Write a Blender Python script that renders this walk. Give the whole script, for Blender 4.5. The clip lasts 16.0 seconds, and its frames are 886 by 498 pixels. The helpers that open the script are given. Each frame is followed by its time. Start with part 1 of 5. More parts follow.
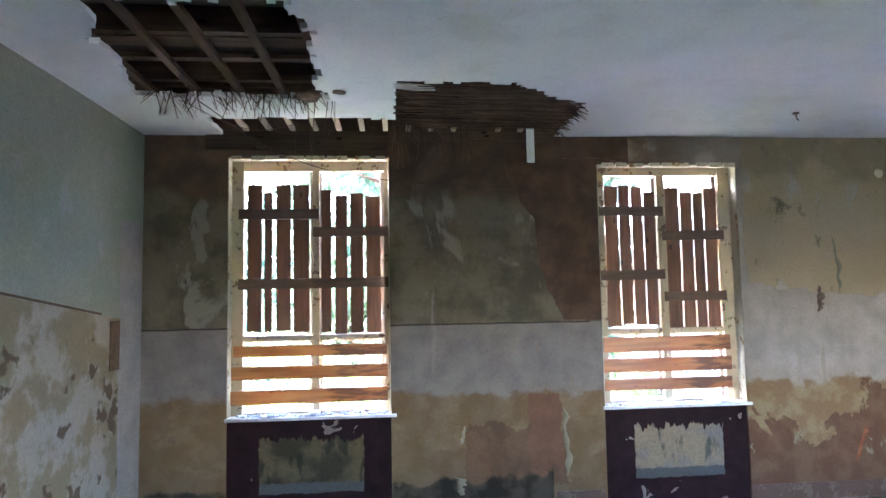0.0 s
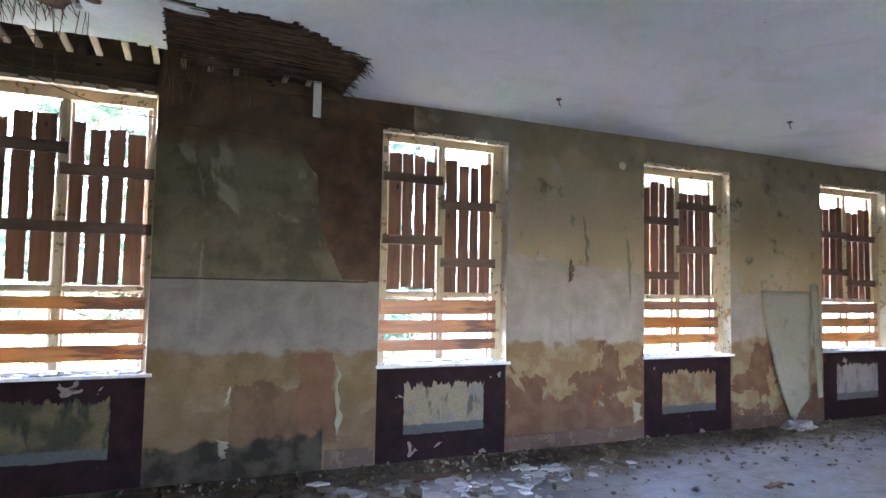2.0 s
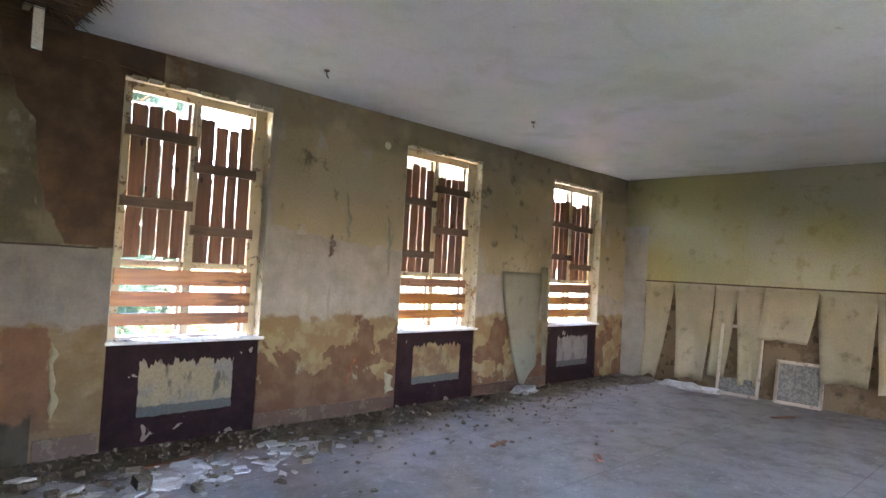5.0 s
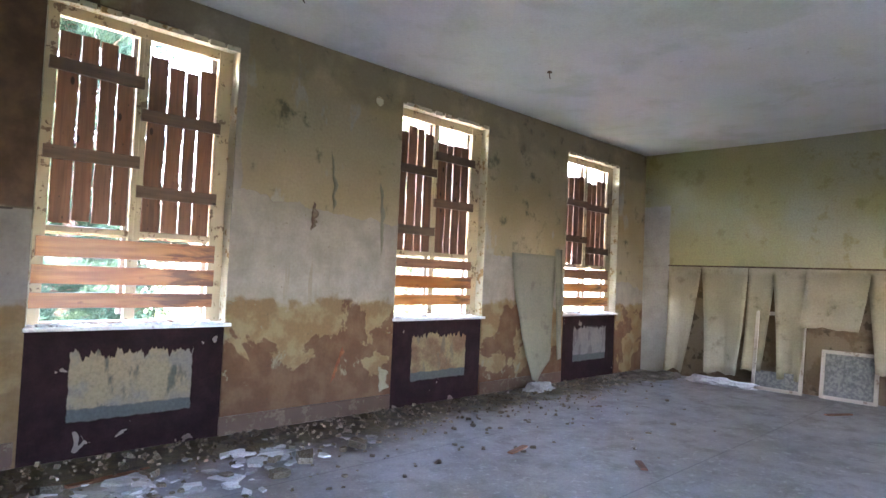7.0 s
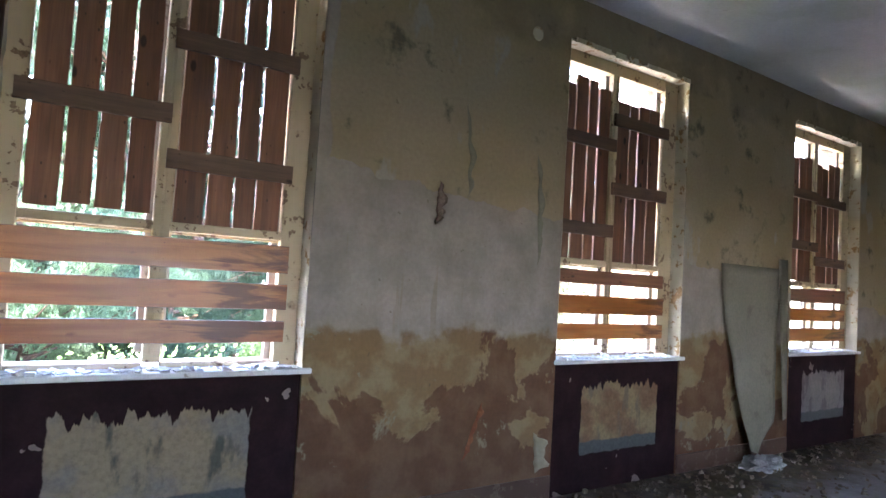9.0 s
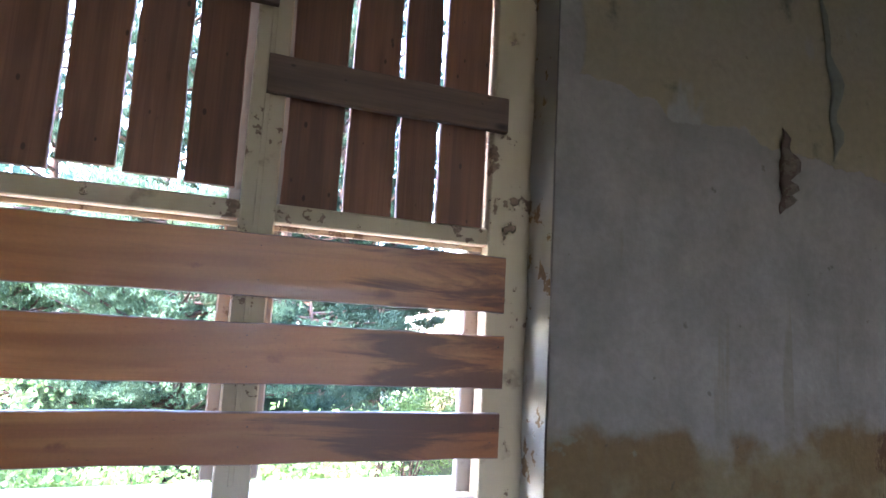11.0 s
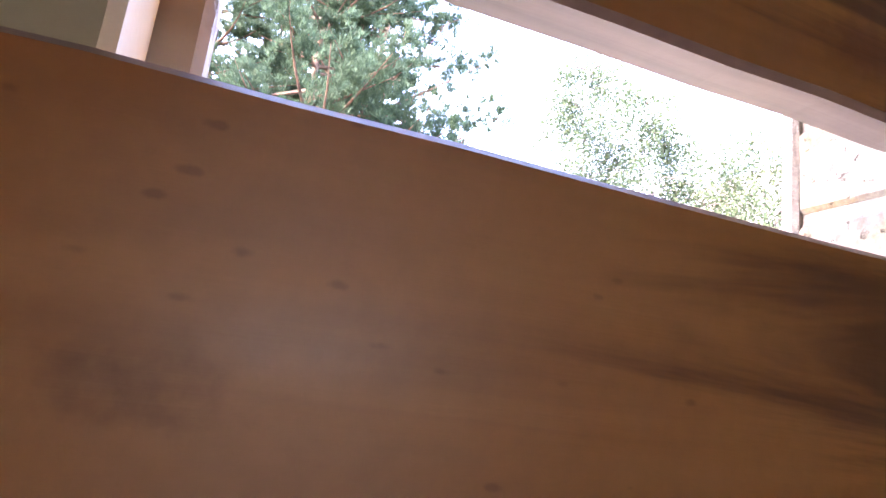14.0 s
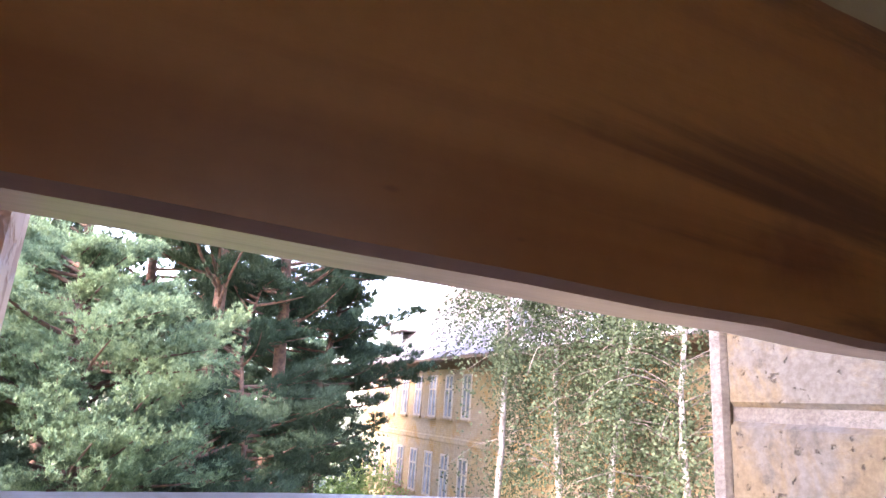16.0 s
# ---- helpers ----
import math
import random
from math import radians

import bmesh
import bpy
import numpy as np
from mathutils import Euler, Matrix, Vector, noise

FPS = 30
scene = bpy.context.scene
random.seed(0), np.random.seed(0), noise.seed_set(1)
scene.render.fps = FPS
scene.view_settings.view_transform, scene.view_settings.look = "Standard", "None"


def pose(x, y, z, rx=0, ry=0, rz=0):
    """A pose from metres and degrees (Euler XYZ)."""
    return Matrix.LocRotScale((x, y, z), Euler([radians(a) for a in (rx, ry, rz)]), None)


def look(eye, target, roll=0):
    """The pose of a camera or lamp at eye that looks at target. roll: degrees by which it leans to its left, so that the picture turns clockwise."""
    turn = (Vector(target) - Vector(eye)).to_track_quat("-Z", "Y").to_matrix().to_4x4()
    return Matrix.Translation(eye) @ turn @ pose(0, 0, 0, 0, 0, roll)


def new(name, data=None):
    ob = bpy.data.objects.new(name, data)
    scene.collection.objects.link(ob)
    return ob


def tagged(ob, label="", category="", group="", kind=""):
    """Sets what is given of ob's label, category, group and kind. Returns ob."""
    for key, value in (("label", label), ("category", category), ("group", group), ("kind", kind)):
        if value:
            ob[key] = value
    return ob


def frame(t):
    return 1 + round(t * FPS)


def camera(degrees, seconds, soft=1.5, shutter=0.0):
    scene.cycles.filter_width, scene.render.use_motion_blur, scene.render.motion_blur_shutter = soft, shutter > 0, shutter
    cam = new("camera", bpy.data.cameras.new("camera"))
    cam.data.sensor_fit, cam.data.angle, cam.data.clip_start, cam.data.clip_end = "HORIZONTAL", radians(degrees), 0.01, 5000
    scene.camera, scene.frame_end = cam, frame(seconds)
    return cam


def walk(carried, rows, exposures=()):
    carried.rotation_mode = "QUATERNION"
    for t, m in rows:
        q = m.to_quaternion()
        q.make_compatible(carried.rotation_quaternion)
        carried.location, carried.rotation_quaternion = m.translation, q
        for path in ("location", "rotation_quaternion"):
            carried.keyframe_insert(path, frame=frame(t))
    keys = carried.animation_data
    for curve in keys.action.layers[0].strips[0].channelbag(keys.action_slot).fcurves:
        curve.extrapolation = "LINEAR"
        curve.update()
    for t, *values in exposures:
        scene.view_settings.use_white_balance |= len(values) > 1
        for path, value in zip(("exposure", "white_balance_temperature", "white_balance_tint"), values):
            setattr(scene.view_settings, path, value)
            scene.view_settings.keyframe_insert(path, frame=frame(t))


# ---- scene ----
cam = camera(71.9, 16.0)
PATH = [
    (0, (-1.921, -5.497, 1.912), (-1.754, -3.509, 2.056), -1.0),
    (0.5, (-1.852, -5.416, 1.714), (-1.366, -3.485, 1.905), -0.2),
    (1, (-1.779, -5.413, 1.68), (-1.147, -3.523, 1.859), 0.4),
    (1.5, (-1.699, -5.474, 1.623), (-0.985, -3.612, 1.779), 0.8),
    (2, (-1.675, -5.495, 1.606), (-0.903, -3.654, 1.728), 1.1),
    (2.5, (-1.676, -5.499, 1.597), (-0.835, -3.686, 1.694), 1.5),
    (3, (-1.675, -5.503, 1.605), (-0.738, -3.738, 1.677), 2.0),
    (3.5, (-1.665, -5.498, 1.62), (-0.598, -3.807, 1.678), 2.5),
    (4, (-1.618, -5.52, 1.626), (-0.411, -3.926, 1.683), 3.0),
    (4.5, (-1.592, -5.525, 1.62), (-0.254, -4.04, 1.682), 3.3),
    (4.7, (-1.577, -5.541, 1.625), (-0.197, -4.094, 1.687), 3.4),
    (7, (-0.864, -4.742, 1.331), (0.53, -3.31, 1.412), 2.5),
    (7.5, (-0.509, -4.409, 1.311), (0.745, -2.853, 1.396), 2.5),
    (8, (-0.266, -3.997, 1.351), (0.947, -2.408, 1.426), 2.9),
    (8.5, (0.065, -3.504, 1.321), (1.187, -1.851, 1.412), 2.7),
    (9, (0.201, -3.003, 1.35), (1.29, -1.329, 1.451), 3.4),
    (9.5, (0.385, -2.556, 1.304), (1.335, -0.803, 1.455), 2.6),
    (9.7, (0.412, -2.374, 1.297), (1.278, -0.579, 1.458), 2.9),
    (11.8, (0.763, -0.764, 1.277), (1.157, 1.167, 1.615), 4.1),
    (12, (0.8, -0.645, 1.274), (1.06, 1.307, 1.627), 4.4),
    (12.5, (0.68, -0.38, 1.299), (1.064, 1.546, 1.677), 4.6),
    (13, (0.676, -0.206, 1.283), (1.176, 1.689, 1.686), 4.4),
    (13.5, (0.704, -0.103, 1.226), (1.216, 1.786, 1.64), 5.8),
    (14, (0.732, -0.066, 1.211), (1.373, 1.782, 1.626), 7.1),
    (14.5, (0.749, -0.048, 1.236), (1.481, 1.762, 1.668), 3.9),
    (15, (0.754, -0.032, 1.268), (1.527, 1.752, 1.738), 4.0),
    (15.5, (0.756, -0.028, 1.282), (1.55, 1.742, 1.769), 4.2),
    (16, (0.751, -0.042, 1.299), (1.574, 1.709, 1.808), 4.3),
]
walk(cam, [(t, look(eye, target, roll)) for t, eye, target, roll in PATH], [
    (0.0, 7.7, 5900, 26), (1.0, 7.6, 6000, 27), (3.5, 7.55, 6600, 28), (4.5, 7.5, 7000, 28), (7.5, 7.65, 6450, 27), (8.5, 6.75, 6350, 27), (9.5, 6.7, 6000, 27),
    (12.0, 5.75, 5750, 26), (13.0, 6.1, 6500, 30), (14.0, 5.6, 6900, 36), (14.5, 5.0, 6950, 37), (15.0, 4.5, 7000, 38), (16.0, 4.75, 7100, 39)])

# ---- world, sun ----
world = bpy.data.worlds.new("world")
scene.world = world
world.use_nodes = True
wt = world.node_tree
sky = wt.nodes.new("ShaderNodeTexSky")
sky.sky_type = "NISHITA"
sky.sun_disc = False
sky.sun_elevation = radians(40)
sky.sun_rotation = radians(-100)
sky.air_density, sky.dust_density, sky.ozone_density = 1.0, 1.2, 1.5
wt.links.new(sky.outputs[0], wt.nodes["Background"].inputs[0])
wt.nodes["Background"].inputs[1].default_value = 0.15

sun_data = bpy.data.lights.new("sun", "SUN")
sun_data.energy, sun_data.angle, sun_data.color = 1.5, radians(5), (1.0, 0.95, 0.86)
sun = new("sun", sun_data)
sun.matrix_world = look((0, 0, 20), (0.85, 0.15, 19.26))


# ---- materials ----
class Mat:
    """A node material with short calls for its nodes."""

    def __init__(self, name, rough=0.85, spec=0.3):
        self.m = bpy.data.materials.new(name)
        self.m.use_nodes = True
        self.t = self.m.node_tree
        self.b = self.t.nodes["Principled BSDF"]
        self.b.inputs["Roughness"].default_value = rough
        self.b.inputs["Specular IOR Level"].default_value = spec
        self.co = self.t.nodes.new("ShaderNodeTexCoord").outputs["Object"]
        sep = self.t.nodes.new("ShaderNodeSeparateXYZ")
        self.t.links.new(self.co, sep.inputs[0])
        self.x, self.y, self.z = sep.outputs

    def put(self, sock, v):
        if isinstance(v, bpy.types.NodeSocket):
            self.t.links.new(v, sock)
        elif isinstance(v, tuple) and len(v) == 3 and len(sock.default_value) == 4:
            sock.default_value = (*v, 1)
        else:
            sock.default_value = v

    def math(self, op, a, b=0.0):
        n = self.t.nodes.new("ShaderNodeMath")
        n.operation = op
        self.put(n.inputs[0], a), self.put(n.inputs[1], b)
        return n.outputs[0]

    def add(self, a, b):
        return self.math("ADD", a, b)

    def mul(self, a, b):
        return self.math("MULTIPLY", a, b)

    def step(self, v, lo, hi, a=0.0, b=1.0):
        n = self.t.nodes.new("ShaderNodeMapRange")
        n.interpolation_type = "SMOOTHSTEP"
        for i, q in enumerate((v, lo, hi, a, b)):
            self.put(n.inputs[i], q)
        return n.outputs[0]

    def scaled(self, sx, sy, sz, rand=0.0):
        n = self.t.nodes.new("ShaderNodeMapping")
        self.put(n.inputs["Vector"], self.co)
        n.inputs["Scale"].default_value = (sx, sy, sz)
        if rand:
            info = self.t.nodes.new("ShaderNodeObjectInfo")
            k = self.mul(info.outputs["Random"], rand)
            c = self.t.nodes.new("ShaderNodeCombineXYZ")
            for i in range(3):
                self.t.links.new(k, c.inputs[i])
            self.t.links.new(c.outputs[0], n.inputs["Location"])
        return n.outputs[0]

    def noise(self, scale, detail=4.0, vec=None, rough=0.55, distort=0.0):
        n = self.t.nodes.new("ShaderNodeTexNoise")
        self.put(n.inputs["Vector"], vec or self.co)
        n.inputs["Scale"].default_value, n.inputs["Detail"].default_value = scale, detail
        n.inputs["Roughness"].default_value, n.inputs["Distortion"].default_value = rough, distort
        return n.outputs[0]

    def voronoi(self, scale, vec=None, feature="F1"):
        n = self.t.nodes.new("ShaderNodeTexVoronoi")
        n.feature = feature
        self.put(n.inputs["Vector"], vec or self.co)
        n.inputs["Scale"].default_value = scale
        return n.outputs["Distance"]

    def random(self, island=False):
        if island:
            return self.t.nodes.new("ShaderNodeNewGeometry").outputs["Random Per Island"]
        return self.t.nodes.new("ShaderNodeObjectInfo").outputs["Random"]

    def mix(self, f, a, b):
        n = self.t.nodes.new("ShaderNodeMix")
        n.data_type = "RGBA"
        self.put(n.inputs[0], f), self.put(n.inputs[6], a), self.put(n.inputs[7], b)
        return n.outputs[2]

    def tint(self, col, v, lo=0.7, hi=1.25):
        """The colour col, darker and lighter with v from 0 to 1."""
        n = self.t.nodes.new("ShaderNodeMix")
        n.data_type, n.blend_type = "RGBA", "MULTIPLY"
        n.inputs[0].default_value = 1.0
        self.put(n.inputs[6], col)
        c = self.t.nodes.new("ShaderNodeCombineColor")
        k = self.step(v, 0.2, 0.8, lo, hi)
        for i in range(3):
            self.t.links.new(k, c.inputs[i])
        self.t.links.new(c.outputs[0], n.inputs[7])
        return n.outputs[2]

    def bump(self, h, strength=0.3, dist=0.01):
        n = self.t.nodes.new("ShaderNodeBump")
        n.inputs["Strength"].default_value, n.inputs["Distance"].default_value = strength, dist
        self.t.links.new(h, n.inputs["Height"])
        old = self.b.inputs["Normal"].links
        if old:
            self.t.links.new(old[0].from_socket, n.inputs["Normal"])
        self.t.links.new(n.outputs[0], self.b.inputs["Normal"])

    def done(self, col, rough=None):
        self.put(self.b.inputs["Base Color"], col)
        if rough is not None:
            self.put(self.b.inputs["Roughness"], rough)
        return self.m


def window_wall_material():
    """Layers of old paint, wallpaper and bare plaster on the long window wall, its dim first bay painted darker."""
    k = Mat("layered_wall_paint", 0.9, 0.2)
    big, mid, fine = k.noise(1.1, 3), k.noise(4.5, 6), k.noise(38, 5)
    tiny = k.noise(160, 3)
    rag = k.add(k.mul(k.add(big, -0.5), 0.34), k.mul(k.add(mid, -0.5), 0.22))
    z = k.add(k.z, rag)
    x = k.add(k.x, k.mul(rag, 0.8))
    ochre = k.mix(k.step(mid, 0.42, 0.58), (0.26, 0.165, 0.075), (0.31, 0.23, 0.12))
    terra_at = k.step(k.add(k.noise(1.35, 7, None, 0.6, 0.4), k.mul(k.z, -0.22)), 0.355, 0.375)
    low = k.mix(terra_at, ochre, k.mix(k.step(mid, 0.4, 0.65), (0.15, 0.073, 0.038), (0.19, 0.107, 0.058)))
    low = k.mix(k.step(k.noise(2.6, 7, None, 0.66, 0.3), 0.6, 0.64), low, (0.28, 0.235, 0.15))
    lilac = k.tint((0.4, 0.34, 0.275), mid, 0.74, 1.12)
    beige = k.mix(k.step(big, 0.35, 0.65), (0.37, 0.29, 0.17), (0.43, 0.345, 0.225))
    beige = k.mix(k.step(k.noise(3.2, 6, None, 0.65), 0.56, 0.68), beige, (0.15, 0.135, 0.085))
    beige = k.mix(k.step(k.noise(1.9, 5, k.scaled(1, 1, 0.5)), 0.6, 0.64), beige, (0.40, 0.36, 0.29))
    # first bay: its own green-brown tones, darkened further for the weaker light there
    first = k.step(k.x, 0.2, -0.1)
    mossy_dim = k.mix(k.step(k.noise(2.1, 6, None, 0.65), 0.42, 0.6), (0.205, 0.175, 0.108), (0.12, 0.1, 0.062))
    mossy_dim = k.mix(k.step(k.noise(1.5, 6, k.scaled(1.6, 1, 0.7), 0.6, 0.5), 0.57, 0.62), mossy_dim, (0.30, 0.26, 0.19))
    beige = k.mix(first, beige, mossy_dim)
    lilac = k.mix(k.mul(first, 0.75), lilac, k.tint((0.235, 0.2, 0.172), mid, 0.75, 1.15))
    low = k.mix(k.mul(first, k.step(k.noise(3.1, 6, None, 0.65), 0.4, 0.6)), low, (0.165, 0.112, 0.052))
    low = k.mix(k.mul(first, 0.7), low, k.mix(k.step(mid, 0.4, 0.6), (0.2, 0.13, 0.058), (0.235, 0.165, 0.088)))
    brown = k.mix(k.step(mid, 0.35, 0.7), (0.1, 0.06, 0.038), (0.17, 0.1, 0.06))
    # where each layer ends
    right = k.step(k.x, 0.4, 0.5)
    line = k.add(1.635, k.mul(right, k.add(0.33, k.mul(k.add(k.x, -1.4), -0.11))))
    line = k.add(line, k.mul(right, k.mul(rag, 0.9)))
    up = k.step(k.z, k.add(line, -0.004), k.add(line, 0.004))
    strip = k.step(k.add(k.x, k.mul(rag, 0.35)), 1.40, 1.415)
    beside = k.math("LESS_THAN", k.math("ABSOLUTE", k.add(k.x, -1.0)), 0.5)
    up = k.mul(up, k.math("MAXIMUM", strip, k.math("SUBTRACT", 1.0, beside)))
    col = k.mix(k.step(k.add(z, k.mul(k.add(k.noise(14, 5), -0.5), 0.12)), 0.98, 1.05), low, lilac)
    drip = k.step(k.add(k.noise(2.2, 4, k.scaled(4, 1, 0.35)), k.mul(k.add(k.z, -1.0), -0.12)), 0.56, 0.62)
    col = k.mix(k.mul(k.mul(drip, k.step(k.z, 0.9, 1.2)), 0.5), col, (0.30, 0.23, 0.15))
    fray = k.mul(k.add(k.noise(9, 6, None, 0.65), -0.5), 0.16)
    xf, zf = k.add(k.x, fray), k.add(z, fray)
    worn = k.mul(k.mul(k.step(k.add(xf, k.mul(rag, 0.6)), -1.30, -1.285), k.step(xf, -0.36, -0.375)), k.mul(k.step(zf, 0.70, 0.69), k.step(zf, 0.14, 0.16)))
    col = k.mix(k.mul(worn, 0.95), col, k.mix(k.step(mid, 0.38, 0.62), (0.135, 0.075, 0.04), (0.185, 0.105, 0.055)))
    patch = k.mul(k.step(xf, -0.72, -0.705), k.step(xf, -0.40, -0.415))
    patch = k.mul(patch, k.mul(k.step(k.add(k.z, k.mul(fray, 0.5)), 1.0, 0.985), k.step(zf, 0.2, 0.3)))
    col = k.mix(patch, col, k.tint((0.2, 0.10, 0.055), mid, 0.75, 1.2))
    col = k.mix(up, col, beige)
    run = k.mul(k.step(k.math("ABSOLUTE", k.add(k.add(k.x, k.mul(k.add(k.noise(2.5, 3), -0.5), 0.2)), 1.56)), k.add(0.06, k.mul(k.z, -0.025)), 0.0), k.step(k.z, 2.0, 1.85))
    col = k.mix(k.mul(k.mul(run, 0.55), k.step(k.z, 1.1, 1.3)), col, (0.33, 0.3, 0.26))
    # bare brown plaster beside the second window and under the ceiling, its brown deepened by painted shade
    edge = k.add(-0.83, k.mul(k.add(3.03, k.mul(k.z, -1.0)), 0.33))
    bare = k.mul(k.step(x, edge, k.add(edge, 0.012)), k.step(k.z, 1.63, 1.66))
    bare = k.mul(bare, k.math("LESS_THAN", k.x, 0.3))
    top = k.step(k.add(z, k.mul(k.step(k.x, -0.4, 0.2), -0.12)), 2.72, 2.86)
    top = k.mul(top, k.math("MAXIMUM", first, k.step(k.noise(1.6, 5), 0.36, 0.52)))
    dim = k.step(k.x, 0.4, 1.2, 0.85, 0.5)
    col = k.mix(k.math("MAXIMUM", bare, k.mul(top, dim)), col, k.mix(k.step(k.x, 0.4, 1.2), brown, (0.17, 0.135, 0.09)))
    # worn dark brown base of the first bays, dim light put into its colour, and dark crack under the dado line
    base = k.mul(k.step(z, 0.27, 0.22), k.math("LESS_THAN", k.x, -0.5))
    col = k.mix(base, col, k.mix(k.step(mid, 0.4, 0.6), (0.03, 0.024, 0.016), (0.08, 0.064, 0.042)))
    crack = k.mul(k.math("LESS_THAN", k.math("ABSOLUTE", k.add(k.z, k.add(-1.632, k.mul(k.add(mid, -0.5), 0.02)))), 0.007),
                  k.math("LESS_THAN", k.x, -0.12))
    col = k.mix(k.mul(crack, 0.85), col, (0.05, 0.035, 0.025))
    speck = k.step(k.noise(22, 3), 0.68, 0.74)
    col = k.mix(k.mul(speck, 0.5), col, (0.12, 0.09, 0.06))
    col = k.tint(col, fine, 0.60, 0.70)
    k.bump(k.add(k.mul(up, 0.5), k.add(k.mul(bare, -0.9), k.mul(terra_at, -0.3))), 0.5, 0.006)
    k.bump(k.add(mid, k.mul(fine, 0.35)), 0.35, 0.012)
    k.bump(tiny, 0.15, 0.001)
    return k.done(col)


def plaster_material(name, a, b, c, zline=None, low=None, rough=0.9, slope=0.0, gain=1.0):
    """Blotchy painted plaster, with a second paint under the height zline."""
    k = Mat(name, rough, 0.2)
    big, mid, fine = k.noise(0.9, 4), k.noise(3.7, 6, None, 0.62), k.noise(45, 4)
    col = k.mix(k.step(big, 0.38, 0.62), a, b)
    col = k.mix(k.mul(k.step(mid, 0.55, 0.68), 0.7), col, c)
    if zline:
        pale = k.step(k.add(k.y, k.mul(k.add(mid, -0.5), 0.06)), -0.44, -0.41)
        pale = k.mul(pale, k.step(k.add(k.z, k.mul(mid, 0.2)), 2.66, 2.62))
        z = k.add(k.add(k.z, k.mul(k.y, slope)), k.mul(k.add(mid, -0.5), 0.05))
        lo = k.mix(k.step(k.noise(2.4, 6, None, 0.65), 0.45, 0.55), low[0], low[1])
        lo = k.mix(k.step(k.noise(5.5, 5), 0.58, 0.63), lo, low[2])
        col = k.mix(k.step(z, zline - 0.01, zline), lo, col)
        col = k.mix(pale, col, k.tint((0.47, 0.45, 0.41), mid, 0.8, 1.1))
        k.bump(k.step(z, zline - 0.01, zline), 0.5, 0.006)
    col = k.tint(col, fine, 0.88 * gain, 1.1 * gain)
    k.bump(k.add(mid, k.mul(fine, 0.3)), 0.3, 0.012)
    return k.done(col)


def ceiling_material():
    k = Mat("stained_white_ceiling", 0.9, 0.2)
    big, mid, fine = k.noise(0.55, 4), k.noise(2.4, 6), k.noise(50, 4)
    col = k.mix(k.step(big, 0.36, 0.64), (0.70, 0.68, 0.70), (0.62, 0.65, 0.60))
    col = k.mix(k.mul(k.step(mid, 0.5, 0.68), 0.22), col, (0.45, 0.44, 0.38))
    col = k.mix(k.mul(k.step(k.noise(0.9, 5, None, 0.6, 0.8), 0.52, 0.66), 0.5), col, (0.5, 0.53, 0.45))
    col = k.mix(k.mul(k.step(k.noise(9, 4), 0.68, 0.76), 0.5), col, (0.33, 0.3, 0.25))
    k.bump(k.add(mid, k.mul(fine, 0.25)), 0.3, 0.01)
    return k.done(k.tint(col, fine, 0.93, 1.05))


def floor_material():
    k = Mat("dusty_grey_floor", 0.6, 0.35)
    big, mid, fine = k.noise(0.8, 4), k.noise(4.0, 7, None, 0.65), k.noise(60, 4)
    col = k.mix(k.step(big, 0.36, 0.64), (0.235, 0.222, 0.216), (0.305, 0.29, 0.285))
    col = k.mix(k.mul(k.step(mid, 0.52, 0.66), 0.6), col, (0.20, 0.185, 0.165))
    grit = k.step(k.noise(17, 5), 0.6, 0.66)
    col = k.mix(k.mul(grit, 0.55), col, (0.44, 0.43, 0.42))
    wall_side = k.step(k.add(k.y, k.mul(k.add(mid, -0.5), 0.5)), -0.75, -0.45)
    dirt = k.mix(k.step(k.noise(7, 6), 0.45, 0.6), (0.13, 0.098, 0.048), (0.075, 0.056, 0.034))
    dirt = k.mix(k.step(k.noise(12, 4), 0.62, 0.68), dirt, (0.2, 0.16, 0.07))
    col = k.mix(wall_side, col, dirt)
    seam = k.math("LESS_THAN", k.math("ABSOLUTE", k.add(k.math("MODULO", k.add(k.y, 20.0), 1.5), -0.75)), 0.004)
    col = k.mix(k.mul(seam, 0.7), col, (0.1, 0.1, 0.1))
    k.bump(k.add(mid, k.mul(fine, 0.6)), 0.35, 0.008)
    return k.done(k.tint(col, fine, 0.6, 0.82), k.step(mid, 0.3, 0.7, 0.45, 0.7))


